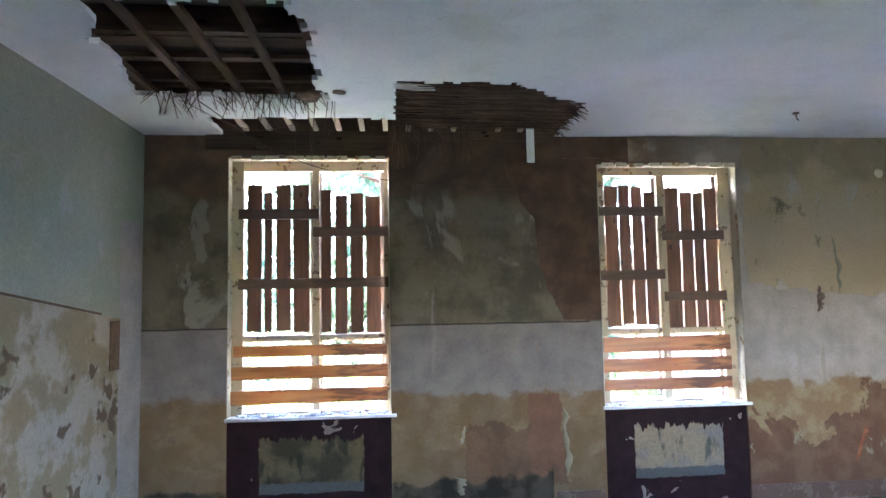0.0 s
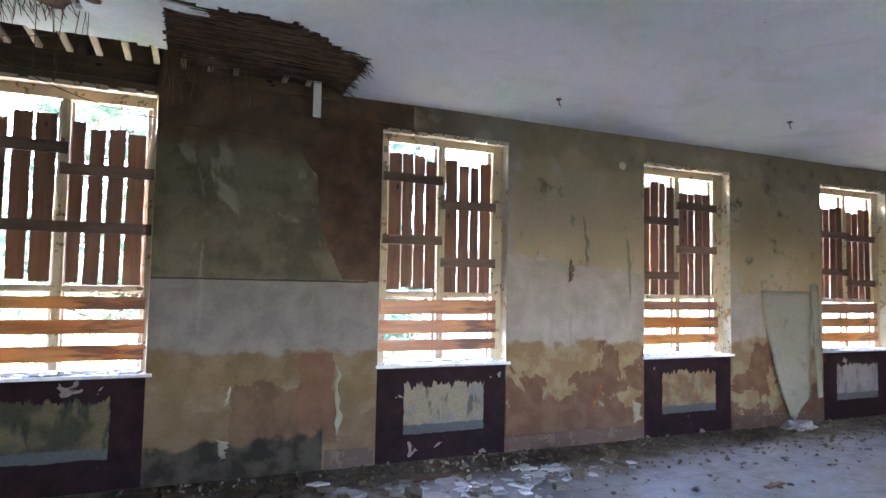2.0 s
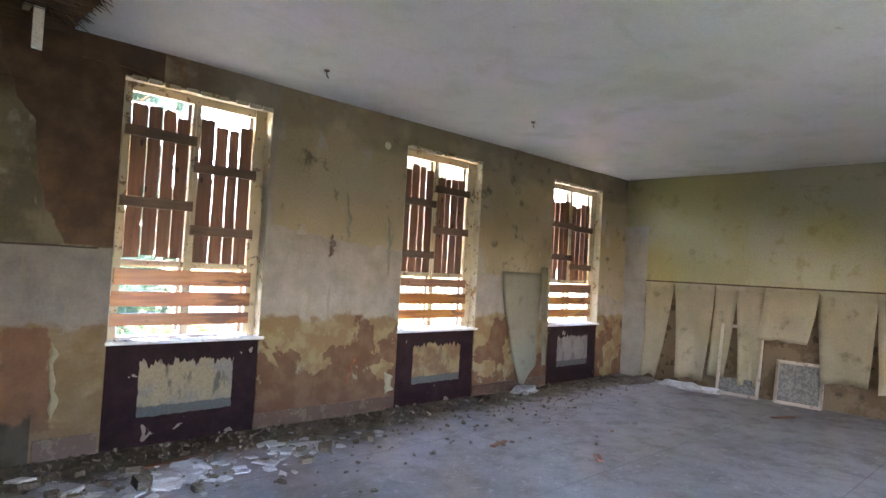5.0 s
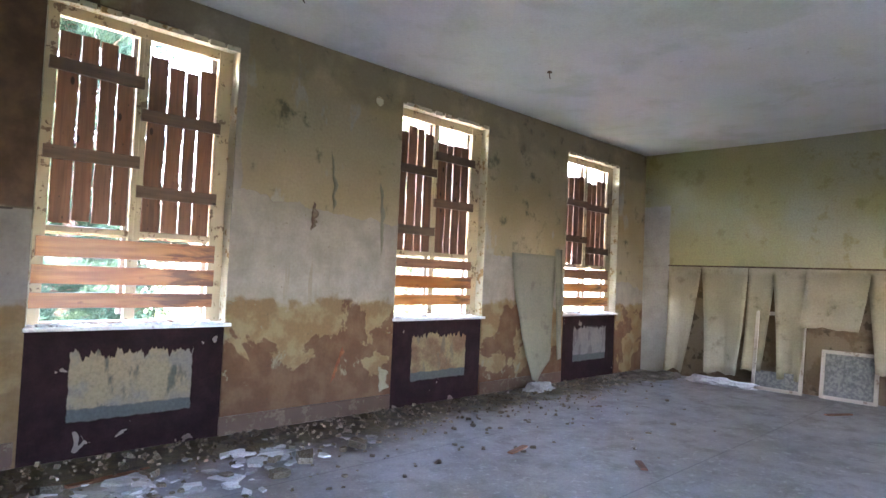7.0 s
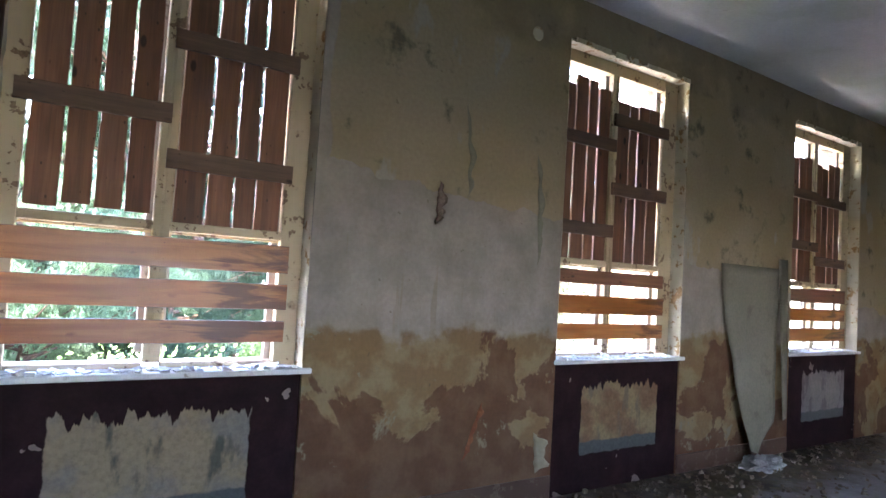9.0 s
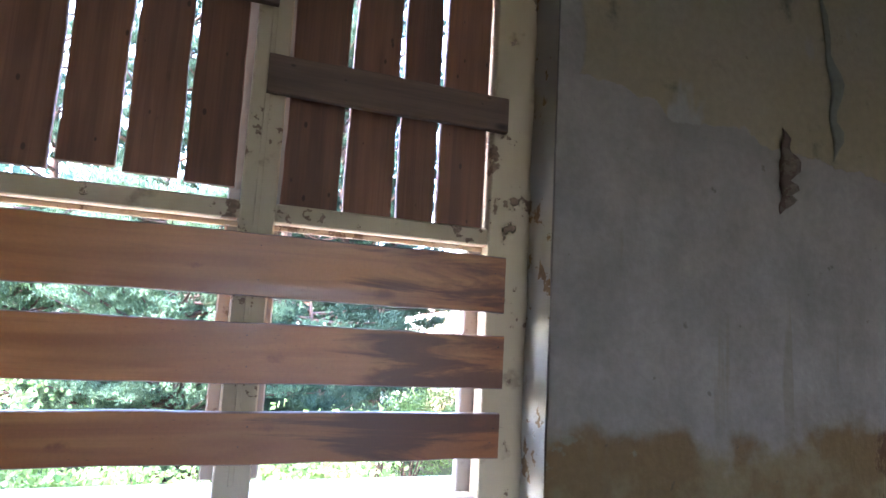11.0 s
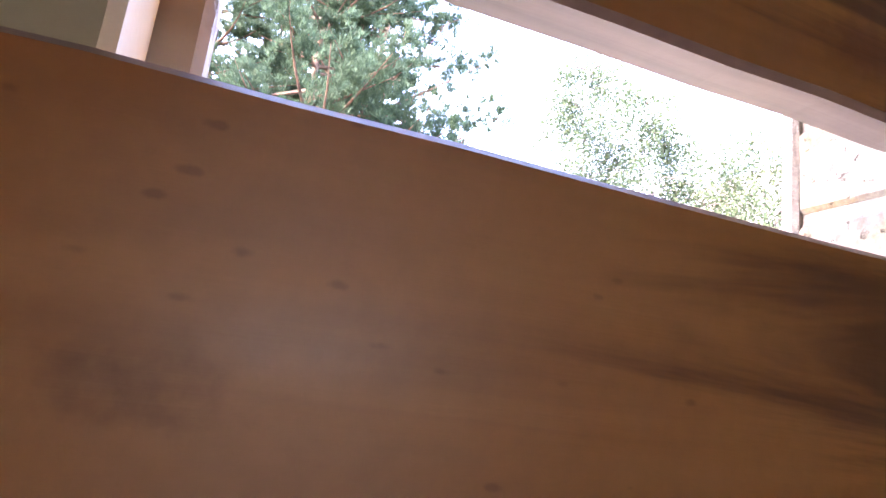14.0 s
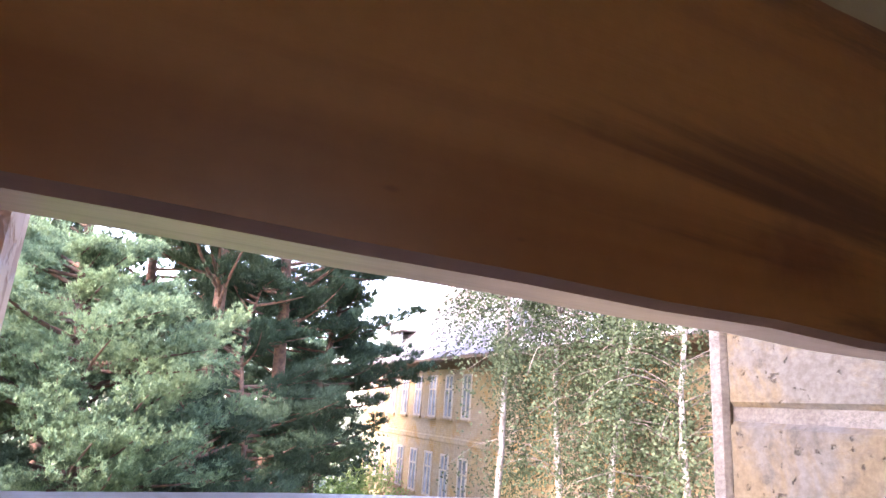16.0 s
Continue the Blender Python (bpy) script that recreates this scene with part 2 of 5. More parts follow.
def wood_material(name, a, b, dark, rough=0.5, stain=0.5, spec=0.4):
    """Boards whose grain runs along the mesh's own x."""
    k = Mat(name, rough, spec)
    warp = k.noise(1.0, 4, k.scaled(1.6, 9, 9, 17))
    grain = k.noise(1.0, 6, k.scaled(1.3, 34, 34, 40), 0.6, 0.7)
    fibre = k.noise(1.0, 4, k.scaled(5, 190, 190, 9))
    ring = k.noise(1.0, 3, k.scaled(0.8, 75, 75, 29), 0.5, 1.4)
    col = k.mix(k.step(grain, 0.32, 0.68), a, b)
    col = k.mix(k.mul(k.step(ring, 0.5, 0.75), 0.3), col, k.tint(dark, warp, 1.1, 1.9))
    col = k.mix(k.mul(k.step(warp, 0.5, 0.72), stain), col, dark)
    knot = k.add(k.voronoi(1.0, k.scaled(5, 11, 11, 31)), k.step(k.noise(1.0, 1, k.scaled(3, 5, 5, 3)), 0.44, 0.56, 0.3, 0.0))
    col = k.mix(k.step(knot, 0.19, 0.10), col, k.tint(dark, grain, 0.35, 0.7))
    nick = k.add(k.voronoi(1.0, k.scaled(14, 26, 26, 13)), k.step(warp, 0.36, 0.54, 0.12, 0.0))
    col = k.mix(k.mul(k.step(nick, 0.14, 0.08), 0.75), col, (0.04, 0.02, 0.012))
    col = k.tint(col, fibre, 0.92, 1.08)
    col = k.tint(col, k.random(), 0.78, 1.12)
    k.bump(k.add(fibre, k.mul(grain, 0.6)), 0.3, 0.002)
    return k.done(col, k.step(grain, 0.3, 0.7, rough - 0.08, rough + 0.12))


def plank_material(name):
    """Orange pine seen close by: broad soft figure along the board's x, knots, scratches, dark water stains and a right
    end painted in shade.
    """
    k = Mat(name, 0.4, 0.45)
    figure = k.noise(1.0, 4, k.scaled(1.1, 13, 13, 23), 0.5, 0.9)
    broad = k.noise(1.0, 3, k.scaled(2.6, 6, 6, 37), 0.5, 0.3)
    grain = k.noise(1.0, 5, k.scaled(2.2, 60, 60, 19), 0.6, 0.5)
    fine = k.noise(120, 3)
    col = k.mix(k.step(figure, 0.34, 0.66), (0.29, 0.1, 0.028), (0.46, 0.185, 0.053))
    col = k.mix(k.mul(k.step(broad, 0.5, 0.7), 0.55), col, (0.36, 0.112, 0.026))
    col = k.mix(k.mul(k.step(grain, 0.52, 0.7), 0.35), col, (0.3, 0.105, 0.035))
    # stains from noise; the step along x paints shade on the right end
    stain_shade = k.add(k.noise(1.0, 6, k.scaled(1.7, 15, 15, 11), 0.62, 0.8), k.add(k.step(k.x, 0.74, 0.98, 0.0, 0.19), -0.035))
    col = k.mix(k.mul(k.step(stain_shade, 0.56, 0.72), 0.8), col, (0.075, 0.024, 0.012))
    rough_edge = k.mul(k.add(k.noise(90, 4), -0.5), 0.22)
    knot = k.add(k.add(k.voronoi(1.0, k.scaled(7, 16, 16, 31)), rough_edge), k.step(k.noise(1.0, 1, k.scaled(4, 6, 6, 3)), 0.5, 0.6, 0.3, 0.0))
    col = k.mix(k.mul(k.step(knot, 0.26, 0.06), 0.75), col, k.tint((0.17, 0.05, 0.018), grain, 0.6, 1.3))
    pit = k.add(k.add(k.voronoi(1.0, k.scaled(40, 95, 95, 13)), k.mul(rough_edge, 1.6)), k.step(broad, 0.4, 0.62, 0.16, 0.0))
    col = k.mix(k.mul(k.step(pit, 0.16, 0.05), 0.35), col, (0.09, 0.032, 0.015))
    sawn = k.t.nodes.new("ShaderNodeSeparateXYZ")
    k.t.links.new(k.co.node.outputs["Normal"], sawn.inputs[0])
    col = k.mix(k.step(k.math("ABSOLUTE", sawn.outputs[2]), 0.55, 0.8), col, k.tint((0.17, 0.12, 0.095), grain, 0.7, 1.3))
    col = k.tint(col, fine, 0.95, 1.05)
    col = k.tint(col, k.random(), 0.88, 1.1)
    k.bump(k.add(grain, k.mul(fine, 0.25)), 0.2, 0.002)
    return k.done(col, k.step(figure, 0.3, 0.7, 0.34, 0.5))


def paint_material(name, paint, bare, wear=0.6, rough=0.6):
    """Old brushed paint, flaking down to what is under it."""
    k = Mat(name, rough, 0.35)
    mid, fine = k.noise(7, 6, None, 0.65), k.noise(70, 4)
    flake = k.step(k.add(mid, k.mul(k.add(k.noise(28, 4), -0.5), 0.3)), wear, wear + 0.03)
    col = k.mix(flake, k.tint(paint, k.noise(2.5, 4), 0.85, 1.08), k.tint(bare, fine, 0.7, 1.2))
    col = k.mix(k.mul(k.step(k.noise(14, 4), 0.6, 0.7), 0.5), col, k.tint(bare, fine, 0.5, 0.9))
    k.bump(flake, 0.6, -0.002)
    k.bump(fine, 0.2, 0.002)
    return k.done(col)


def niche_material(name, inner, second, moss, x0, x1):
    """Dark maroon paint round the bare rectangle where a radiator hung."""
    k = Mat(name, 0.8, 0.15)
    mid, fine = k.noise(6, 6), k.noise(50, 4)
    drip = k.mul(k.add(k.noise(3.5, 3, k.scaled(7, 1, 0.2)), -0.45), 0.22)
    rag = k.mul(k.add(k.noise(11, 4), -0.5), 0.045)
    inside = k.mul(k.step(k.add(k.x, rag), x0, x0 + 0.008), k.step(k.add(k.x, rag), x1, x1 - 0.008))
    inside = k.mul(inside, k.step(k.add(k.add(k.z, drip), rag), 0.68, 0.67))
    inside = k.mul(inside, k.step(k.add(k.z, rag), 0.2, 0.21))
    col_in = k.mix(k.step(k.noise(3, 5), 0.42, 0.6), inner, second)
    col_in = k.mix(k.mul(k.step(k.noise(4.2, 5, k.scaled(1.6, 1, 0.6)), 0.54, 0.64), 0.8), col_in, moss)
    col_in = k.mix(k.step(k.add(k.z, rag), 0.3, 0.285), col_in, (0.09, 0.095, 0.09))
    maroon = k.tint((0.019, 0.007, 0.008), mid, 0.6, 1.5)
    chip = k.step(k.noise(5, 4, None, 0.5, 0.6), 0.68, 0.69)
    maroon = k.mix(chip, maroon, (0.24, 0.2, 0.17))
    k.bump(inside, 0.6, -0.002)
    k.bump(k.add(mid, fine), 0.25, 0.004)
    return k.done(k.tint(k.mix(inside, maroon, col_in), fine, 0.6, 0.82))


def simple_material(name, a, b, scale=8, rough=0.85, island=False, spec=0.3, bump=0.3):
    k = Mat(name, rough, spec)
    n, f = k.noise(scale, 5), k.noise(scale * 9, 3)
    col = k.tint(k.mix(k.step(n, 0.35, 0.65), a, b), f, 0.8, 1.2)
    col = k.tint(col, k.random(island), 0.7, 1.25)
    k.bump(k.add(n, k.mul(f, 0.4)), bump, 0.006)
    return k.done(col)


def leaf_material(name, a, b, c):
    k = Mat(name, 0.65, 0.12)
    r = k.random(True)
    col = k.mix(k.step(r, 0.0, 1.0), a, b)
    col = k.mix(k.step(k.noise(0.7, 3), 0.45, 0.65), col, c)
    k.b.inputs["Subsurface Weight"].default_value = 0.0
    k.b.inputs["Transmission Weight"].default_value = 0.0
    tr = k.t.nodes.new("ShaderNodeBsdfTranslucent")
    k.put(tr.inputs[0], col)
    mixer = k.t.nodes.new("ShaderNodeMixShader")
    mixer.inputs[0].default_value = 0.35
    out = k.t.nodes["Material Output"]
    k.t.links.new(k.b.outputs[0], mixer.inputs[1])
    k.t.links.new(tr.outputs[0], mixer.inputs[2])
    k.t.links.new(mixer.outputs[0], out.inputs[0])
    return k.done(col)


def stone_brick_material():
    """Rough grey blocks with yellow stains and open pits."""
    k = Mat("yellow_stone_brick", 0.95, 0.15)
    broad, mid, fine = k.noise(14, 5, k.scaled(1, 1, 1, 7), 0.65, 0.4), k.noise(45, 6), k.noise(170, 4)
    col = k.mix(k.step(broad, 0.42, 0.6), (0.14, 0.125, 0.103), (0.165, 0.125, 0.075))
    col = k.mix(k.mul(k.step(mid, 0.52, 0.66), 0.6), col, (0.085, 0.07, 0.055))
    pits = k.step(k.noise(75, 3), 0.62, 0.7)
    col = k.mix(k.mul(pits, 0.7), col, (0.045, 0.035, 0.026))
    k.bump(k.add(mid, k.mul(pits, -0.8)), 0.7, 0.006)
    k.bump(fine, 0.3, 0.002)
    return k.done(k.tint(k.tint(col, fine, 0.8, 1.2), k.random(), 0.85, 1.15))


M_WALL = window_wall_material()
M_CEIL = ceiling_material()
M_FLOOR = floor_material()
M_LEFT = plaster_material("green_grey_paint", (0.40, 0.43, 0.34), (0.36, 0.41, 0.30), (0.47, 0.48, 0.43), 1.70,
                          ((0.34, 0.28, 0.17), (0.46, 0.43, 0.34), (0.17, 0.12, 0.07)), 0.9, 0.13, 0.55)
M_FAR = plaster_material("yellow_green_paint", (0.42, 0.385, 0.19), (0.44, 0.42, 0.29), (0.33, 0.28, 0.12), 1.60,
                         ((0.15, 0.10, 0.055), (0.2, 0.15, 0.09), (0.1, 0.07, 0.04)), 0.9, 0.0, 0.62)
M_PLAIN = plaster_material("pale_plaster", (0.5, 0.48, 0.42), (0.44, 0.43, 0.38), (0.36, 0.33, 0.27))
M_PLANK = plank_material("orange_pine_boards")
M_PLANK_OLD = wood_material("weathered_brown_boards", (0.155, 0.069, 0.037), (0.23, 0.105, 0.057), (0.075, 0.034, 0.02), 0.7, 0.6)
M_BATTEN = wood_material("dark_battens", (0.105, 0.06, 0.037), (0.15, 0.09, 0.055), (0.05, 0.03, 0.02), 0.7, 0.6)
M_BEAM = wood_material("old_brown_timber", (0.072, 0.0468, 0.0288), (0.115, 0.0756, 0.0468), (0.036, 0.0238, 0.0158), 0.85, 0.5, 0.2)
M_LATH = wood_material("pale_lath_ends", (0.42, 0.33, 0.22), (0.5, 0.4, 0.28), (0.22, 0.15, 0.09), 0.8, 0.3, 0.2)
M_FRAME = paint_material("flaking_cream_paint", (0.46, 0.355, 0.215), (0.2, 0.125, 0.07), 0.60)
M_REVEAL = paint_material("peeling_cream_reveal", (0.44, 0.385, 0.275), (0.27, 0.17, 0.075), 0.58, 0.8)
M_OUTFRAME = paint_material("greyed_outer_paint", (0.31, 0.262, 0.21), (0.2, 0.15, 0.11), 0.62)
M_SILL = paint_material("white_sill_paint", (0.62, 0.62, 0.62), (0.4, 0.38, 0.34), 0.66)
M_REED = simple_material("brown_reeds", (0.072, 0.0432, 0.0252), (0.132, 0.084, 0.051), 3, 0.9, True)
M_VOID = simple_material("dark_void_backing", (0.035, 0.024, 0.018), (0.06, 0.042, 0.03), 2, 0.95)
M_FLAKE = simple_material("pale_plaster_flakes", (0.36, 0.36, 0.365), (0.47, 0.47, 0.475), 6, 0.85)
M_RUBBLE = simple_material("mixed_rubble", (0.08, 0.062, 0.04), (0.17, 0.145, 0.11), 9, 0.95, True)
M_PAPER = plaster_material("old_wallpaper", (0.23, 0.2, 0.135), (0.19, 0.165, 0.105), (0.12, 0.092, 0.052))
M_PAPER_GREY = plaster_material("grey_beige_wallpaper", (0.176, 0.159, 0.116), (0.158, 0.143, 0.105), (0.12, 0.101, 0.0713))
M_MESH = simple_material("dark_screen_cloth", (0.06, 0.06, 0.055), (0.12, 0.115, 0.1), 30, 0.8)
M_WHITE = simple_material("whitewashed_strip", (0.66, 0.65, 0.62), (0.58, 0.56, 0.52), 10, 0.8)
M_IRON = simple_material("rusty_iron", (0.05, 0.035, 0.028), (0.12, 0.06, 0.035), 20, 0.7)
M_SKIRT = paint_material("worn_red_brown_skirting", (0.0788, 0.0413, 0.0255), (0.112, 0.0788, 0.0488), 0.56)
M_SCAR = simple_material("red_orange_scar", (0.2, 0.062, 0.026), (0.27, 0.1, 0.04), 14, 0.9)
M_BRICK = stone_brick_material()
M_MORTAR = simple_material("grey_mortar", (0.12, 0.103, 0.084), (0.15, 0.132, 0.111), 25, 0.95, False, 0.2, 0.8)
M_NEEDLE = leaf_material("pine_needles", (0.0488, 0.0922, 0.0543), (0.136, 0.202, 0.114), (0.109, 0.163, 0.0814))
M_NEEDLE_DK = leaf_material("dark_pine_needles", (0.0225, 0.045, 0.0285), (0.0562, 0.0938, 0.0525), (0.0375, 0.0638, 0.0375))
M_BIRCHLEAF = leaf_material("birch_leaves", (0.0294, 0.0476, 0.0238), (0.0525, 0.0714, 0.0385), (0.0385, 0.056, 0.0294))
M_SHRUB = leaf_material("bright_green_leaves", (0.1, 0.19, 0.05), (0.2, 0.3, 0.1), (0.2, 0.27, 0.1))
M_BARK = simple_material("red_pine_bark", (0.07, 0.042, 0.032), (0.13, 0.075, 0.05), 6, 0.95)
M_BIRCHBARK = simple_material("white_birch_bark", (0.3, 0.285, 0.27), (0.112, 0.101, 0.09), 4, 0.8)
M_BOUNCE = simple_material("pale_bounce_ground", (0.42, 0.39, 0.34), (0.5, 0.47, 0.42), 1.5, 0.95)
M_BARKGREY = simple_material("grey_twig_bark", (0.08, 0.065, 0.055), (0.125, 0.105, 0.09), 5, 0.9)
M_GRASS = simple_material("forest_floor", (0.06, 0.08, 0.03), (0.09, 0.085, 0.045), 0.6, 0.95)
M_TILE = simple_material("grey_roof_shingles", (0.16, 0.145, 0.14), (0.25, 0.23, 0.215), 2, 0.9, True)
M_DARKGLASS = simple_material("dusty_window_glass", (0.10, 0.12, 0.14), (0.2, 0.22, 0.24), 2, 0.25, False, 0.5, 0.05)


def yellow_brick_material():
    k = Mat("yellow_brick_facade", 0.9, 0.2)
    n, f = k.noise(0.5, 5), k.noise(6, 5)
    col = k.mix(k.step(n, 0.4, 0.6), (0.22, 0.172, 0.112), (0.23, 0.16, 0.072))
    col = k.mix(k.mul(k.step(k.noise(0.9, 4), 0.55, 0.65), 0.7), col, (0.23, 0.132, 0.035))
    course = k.math("LESS_THAN", k.math("MODULO", k.add(k.z, 50.0), 0.09), 0.014)
    col = k.mix(k.mul(course, 0.6), col, (0.24, 0.21, 0.17))
    return k.done(k.tint(col, f, 0.8, 1.15))


M_FACADE = yellow_brick_material()


# ---- mesh helpers ----
def ob_from(name, verts, faces, mat, smooth=False):
    me = bpy.data.meshes.new(name)
    me.from_pydata([tuple(v) for v in verts], [], [tuple(f) for f in faces])
    me.materials.append(mat)
    if smooth:
        me.shade_smooth()
    return new(name, me)


def bm_ob(name, bm, mat, smooth=False):
    me = bpy.data.meshes.new(name)
    bm.to_mesh(me)
    bm.free()
    me.materials.append(mat)
    if smooth:
        me.shade_smooth()
    return new(name, me)


def part(name, bm, material, parent, label="", smooth=False):
    """Links a bmesh, or an object already made, as one part of a thing."""
    ob = bm if isinstance(bm, bpy.types.Object) else bm_ob(name, bm, material, smooth)
    ob.parent = parent
    if label:
        tagged(ob, label)
    return ob


def add_box(bm, x0, x1, y0, y1, z0, z1, bev=0.0):
    q = bmesh.ops.create_cube(bm, size=1)["verts"]
    for v in q:
        v.co = Vector((x0 + (v.co.x + 0.5) * (x1 - x0), y0 + (v.co.y + 0.5) * (y1 - y0), z0 + (v.co.z + 0.5) * (z1 - z0)))
    if bev:
        es = list({e for v in q for e in v.link_edges})
        bmesh.ops.bevel(bm, geom=es, offset=bev, segments=1, affect="EDGES")


def box_ob(name, mat, *dims, bev=0.0):
    bm = bmesh.new()
    add_box(bm, *dims, bev=bev)
    return bm_ob(name, bm, mat)


def thing(name, at, label, category, group=""):
    e = new(name)
    e.location = at
    return tagged(e, label, category, group)


def struct(ob, label, category="wall"):
    return tagged(ob, label, category, kind="structure")


RND = random.Random(7)


def board_mesh(length, height, thick, seed, wobble=0.004, n=26):
    """A sawn board along x, from 0 to length, with an uneven edge, its face at y 0 and its back at thick."""
    bm = bmesh.new()
    off = Vector((seed * 3.7, seed * 1.3, 0))
    rings = []
    for i in range(n + 1):
        x = length * i / n
        up = height + wobble * noise.noise(off + Vector((x * 4, 0, 0))) + 0.4 * wobble * noise.noise(off + Vector((x * 22, 5, 0)))
        lo = wobble * noise.noise(off + Vector((x * 4, 9, 0))) + 0.4 * wobble * noise.noise(off + Vector((x * 25, 14, 0)))
        bow = 0.5 * wobble * noise.noise(off + Vector((x * 1.5, 20, 0)))
        c = 0.0025
        ring = [(x, bow, lo + c), (x, bow, up - c), (x, bow + c, up), (x, bow + thick - c, up), (x, bow + thick, up - c),
                (x, bow + thick, lo + c), (x, bow + thick - c, lo), (x, bow + c, lo)]
        rings.append([bm.verts.new(p) for p in ring])
    for a, b in zip(rings, rings[1:]):
        for j in range(8):
            bm.faces.new((a[j], b[j], b[(j + 1) % 8], a[(j + 1) % 8]))
    bm.faces.new(rings[0]), bm.faces.new(rings[-1][::-1])
    bmesh.ops.recalc_face_normals(bm, faces=bm.faces)
    return bm


def upright(bm):
    """Turns a board so that it stands: its length goes up, its height to the right."""
    return Matrix(((0, 0, 1, 0), (0, 1, 0, 0), (1, 0, 0, 0), (0, 0, 0, 1)))


# ---- large structure ----
X0, X1, YB, H, TH, FZ = -4.08, 8.22, -8.2, 3.35, 0.42, -0.04
WINS = [dict(a=-3.36, b=-1.94, top=3.15), dict(a=-0.01, b=1.345, top=3.09), dict(a=3.10, b=4.425, top=3.058), dict(a=6.05, b=7.405, top=3.055)]


def cell_wall(name, us, ws, solid, d0, d1, place, mat):
    """A slab of cells between d0 and d1; faces only where it is solid. place(u, d, w) gives the point."""
    vs, fs, at = [], [], {}

    def v(i, d, j):
        key = (i, d, j)
        if key not in at:
            at[key] = len(vs)
            vs.append(place(us[i], d, ws[j]))
        return at[key]
    n, m = len(us) - 1, len(ws) - 1
    full = [[solid(0.5 * (us[i] + us[i + 1]), 0.5 * (ws[j] + ws[j + 1])) for j in range(m)] for i in range(n)]
    for i in range(n):
        for j in range(m):
            if not full[i][j]:
                continue
            fs.append((v(i, d0, j), v(i + 1, d0, j), v(i + 1, d0, j + 1), v(i, d0, j + 1)))
            fs.append((v(i, d1, j), v(i, d1, j + 1), v(i + 1, d1, j + 1), v(i + 1, d1, j)))
            for di, dj, p, q in ((-1, 0, (i, j + 1), (i, j)), (1, 0, (i + 1, j), (i + 1, j + 1)),
                                 (0, -1, (i, j), (i + 1, j)), (0, 1, (i + 1, j + 1), (i, j + 1))):
                ii, jj = i + di, j + dj
                if not (0 <= ii < n and 0 <= jj < m) or not full[ii][jj]:
                    fs.append((v(p[0], d0, p[1]), v(p[0], d1, p[1]), v(q[0], d1, q[1]), v(q[0], d0, q[1])))
    bm = bmesh.new()
    bv = [bm.verts.new(p) for p in vs]
    for f in fs:
        bm.faces.new([bv[q] for q in f])
    bmesh.ops.recalc_face_normals(bm, faces=bm.faces)
    return bm_ob(name, bm, mat)


def fill(lo, hi, stepping):
    n = max(1, round((hi - lo) / stepping))
    return [lo + (hi - lo) * i / n for i in range(n)]


def in_window(x, z):
    return any(w["a"] < x < w["b"] and z < w["top"] for w in WINS)


xs = [X0 - 0.3] + [q for w in WINS for q in (w["a"], w["b"])] + [X1 + 0.3]
zs = sorted({-7.0, -0.2, 0.83, H + 0.9, *(w["top"] for w in WINS)})
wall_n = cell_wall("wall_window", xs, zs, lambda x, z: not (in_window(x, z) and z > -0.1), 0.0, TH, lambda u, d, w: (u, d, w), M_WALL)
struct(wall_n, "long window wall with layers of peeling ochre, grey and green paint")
for w, cols in zip(WINS, (((0.13, 0.1, 0.05), (0.05, 0.045, 0.026), (0.022, 0.028, 0.018)), ((0.27, 0.21, 0.13), (0.2, 0.18, 0.15), (0.055, 0.07, 0.06)),
                          ((0.27, 0.2, 0.1), (0.19, 0.105, 0.055), (0.15, 0.12, 0.08)), ((0.2, 0.18, 0.17), (0.23, 0.2, 0.18), (0.13, 0.11, 0.1)))):
    a, b = w["a"], w["b"]
    m = niche_material("radiator_niche_paint", *cols, a + 0.27, b - 0.24)
    struct(box_ob("wall_niche", m, a + 0.002, b - 0.002, 0.012, TH - 0.01, -0.199, 0.828), "dark maroon painted radiator niche with a bare patch", "wall niche")
struct(box_ob("floor", M_FLOOR, X0 - 0.2, X1 + 0.2, YB - 0.2, -0.002, -0.25, FZ), "dusty grey floor with dirt along the wall", "floor")
wall_l = struct(box_ob("wall_left", M_LEFT, X0 - 0.25, X0, YB, -0.001, -0.2, H + 0.9), "green-grey painted wall with peeling yellow lower part")
wall_f = struct(box_ob("wall_far", M_FAR, X1, X1 + 0.25, YB, -0.001, -0.2, H + 0.3), "yellow-green painted wall with torn wallpaper below")
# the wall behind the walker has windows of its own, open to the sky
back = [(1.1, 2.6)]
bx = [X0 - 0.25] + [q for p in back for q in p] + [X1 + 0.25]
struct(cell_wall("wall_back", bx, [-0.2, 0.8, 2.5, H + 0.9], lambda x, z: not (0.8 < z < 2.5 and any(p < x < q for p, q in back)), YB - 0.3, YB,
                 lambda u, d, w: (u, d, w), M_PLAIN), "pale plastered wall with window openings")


# ceiling with two torn holes
def hole_one(x, y):
    e = 0.10 * noise.noise(Vector((x * 3, y * 3, 2))) + 0.05 * noise.noise(Vector((x * 11, y * 11, 5)))
    return -3.43 - 0.2 * (y + 2.55) < x + e and x + e < -2.38 and -2.55 < y + e < -1.07


def hole_two(x, y):
    e = 0.09 * noise.noise(Vector((x * 3, y * 3, 8))) + 0.05 * noise.noise(Vector((x * 10, y * 10, 1)))
    if -3.42 < x < -1.88 and y > -0.55 + 0.6 * e:
        return True
    far = -1.42 + max(0.0, x + 1.05) * 0.85
    return -1.88 <= x and x + 0.5 * e < -0.42 and y > far + e


cx = fill(X0, -4.0, 0.04) + fill(-4.0, -0.2, 0.04) + fill(-0.2, X1, 0.4) + [X1]
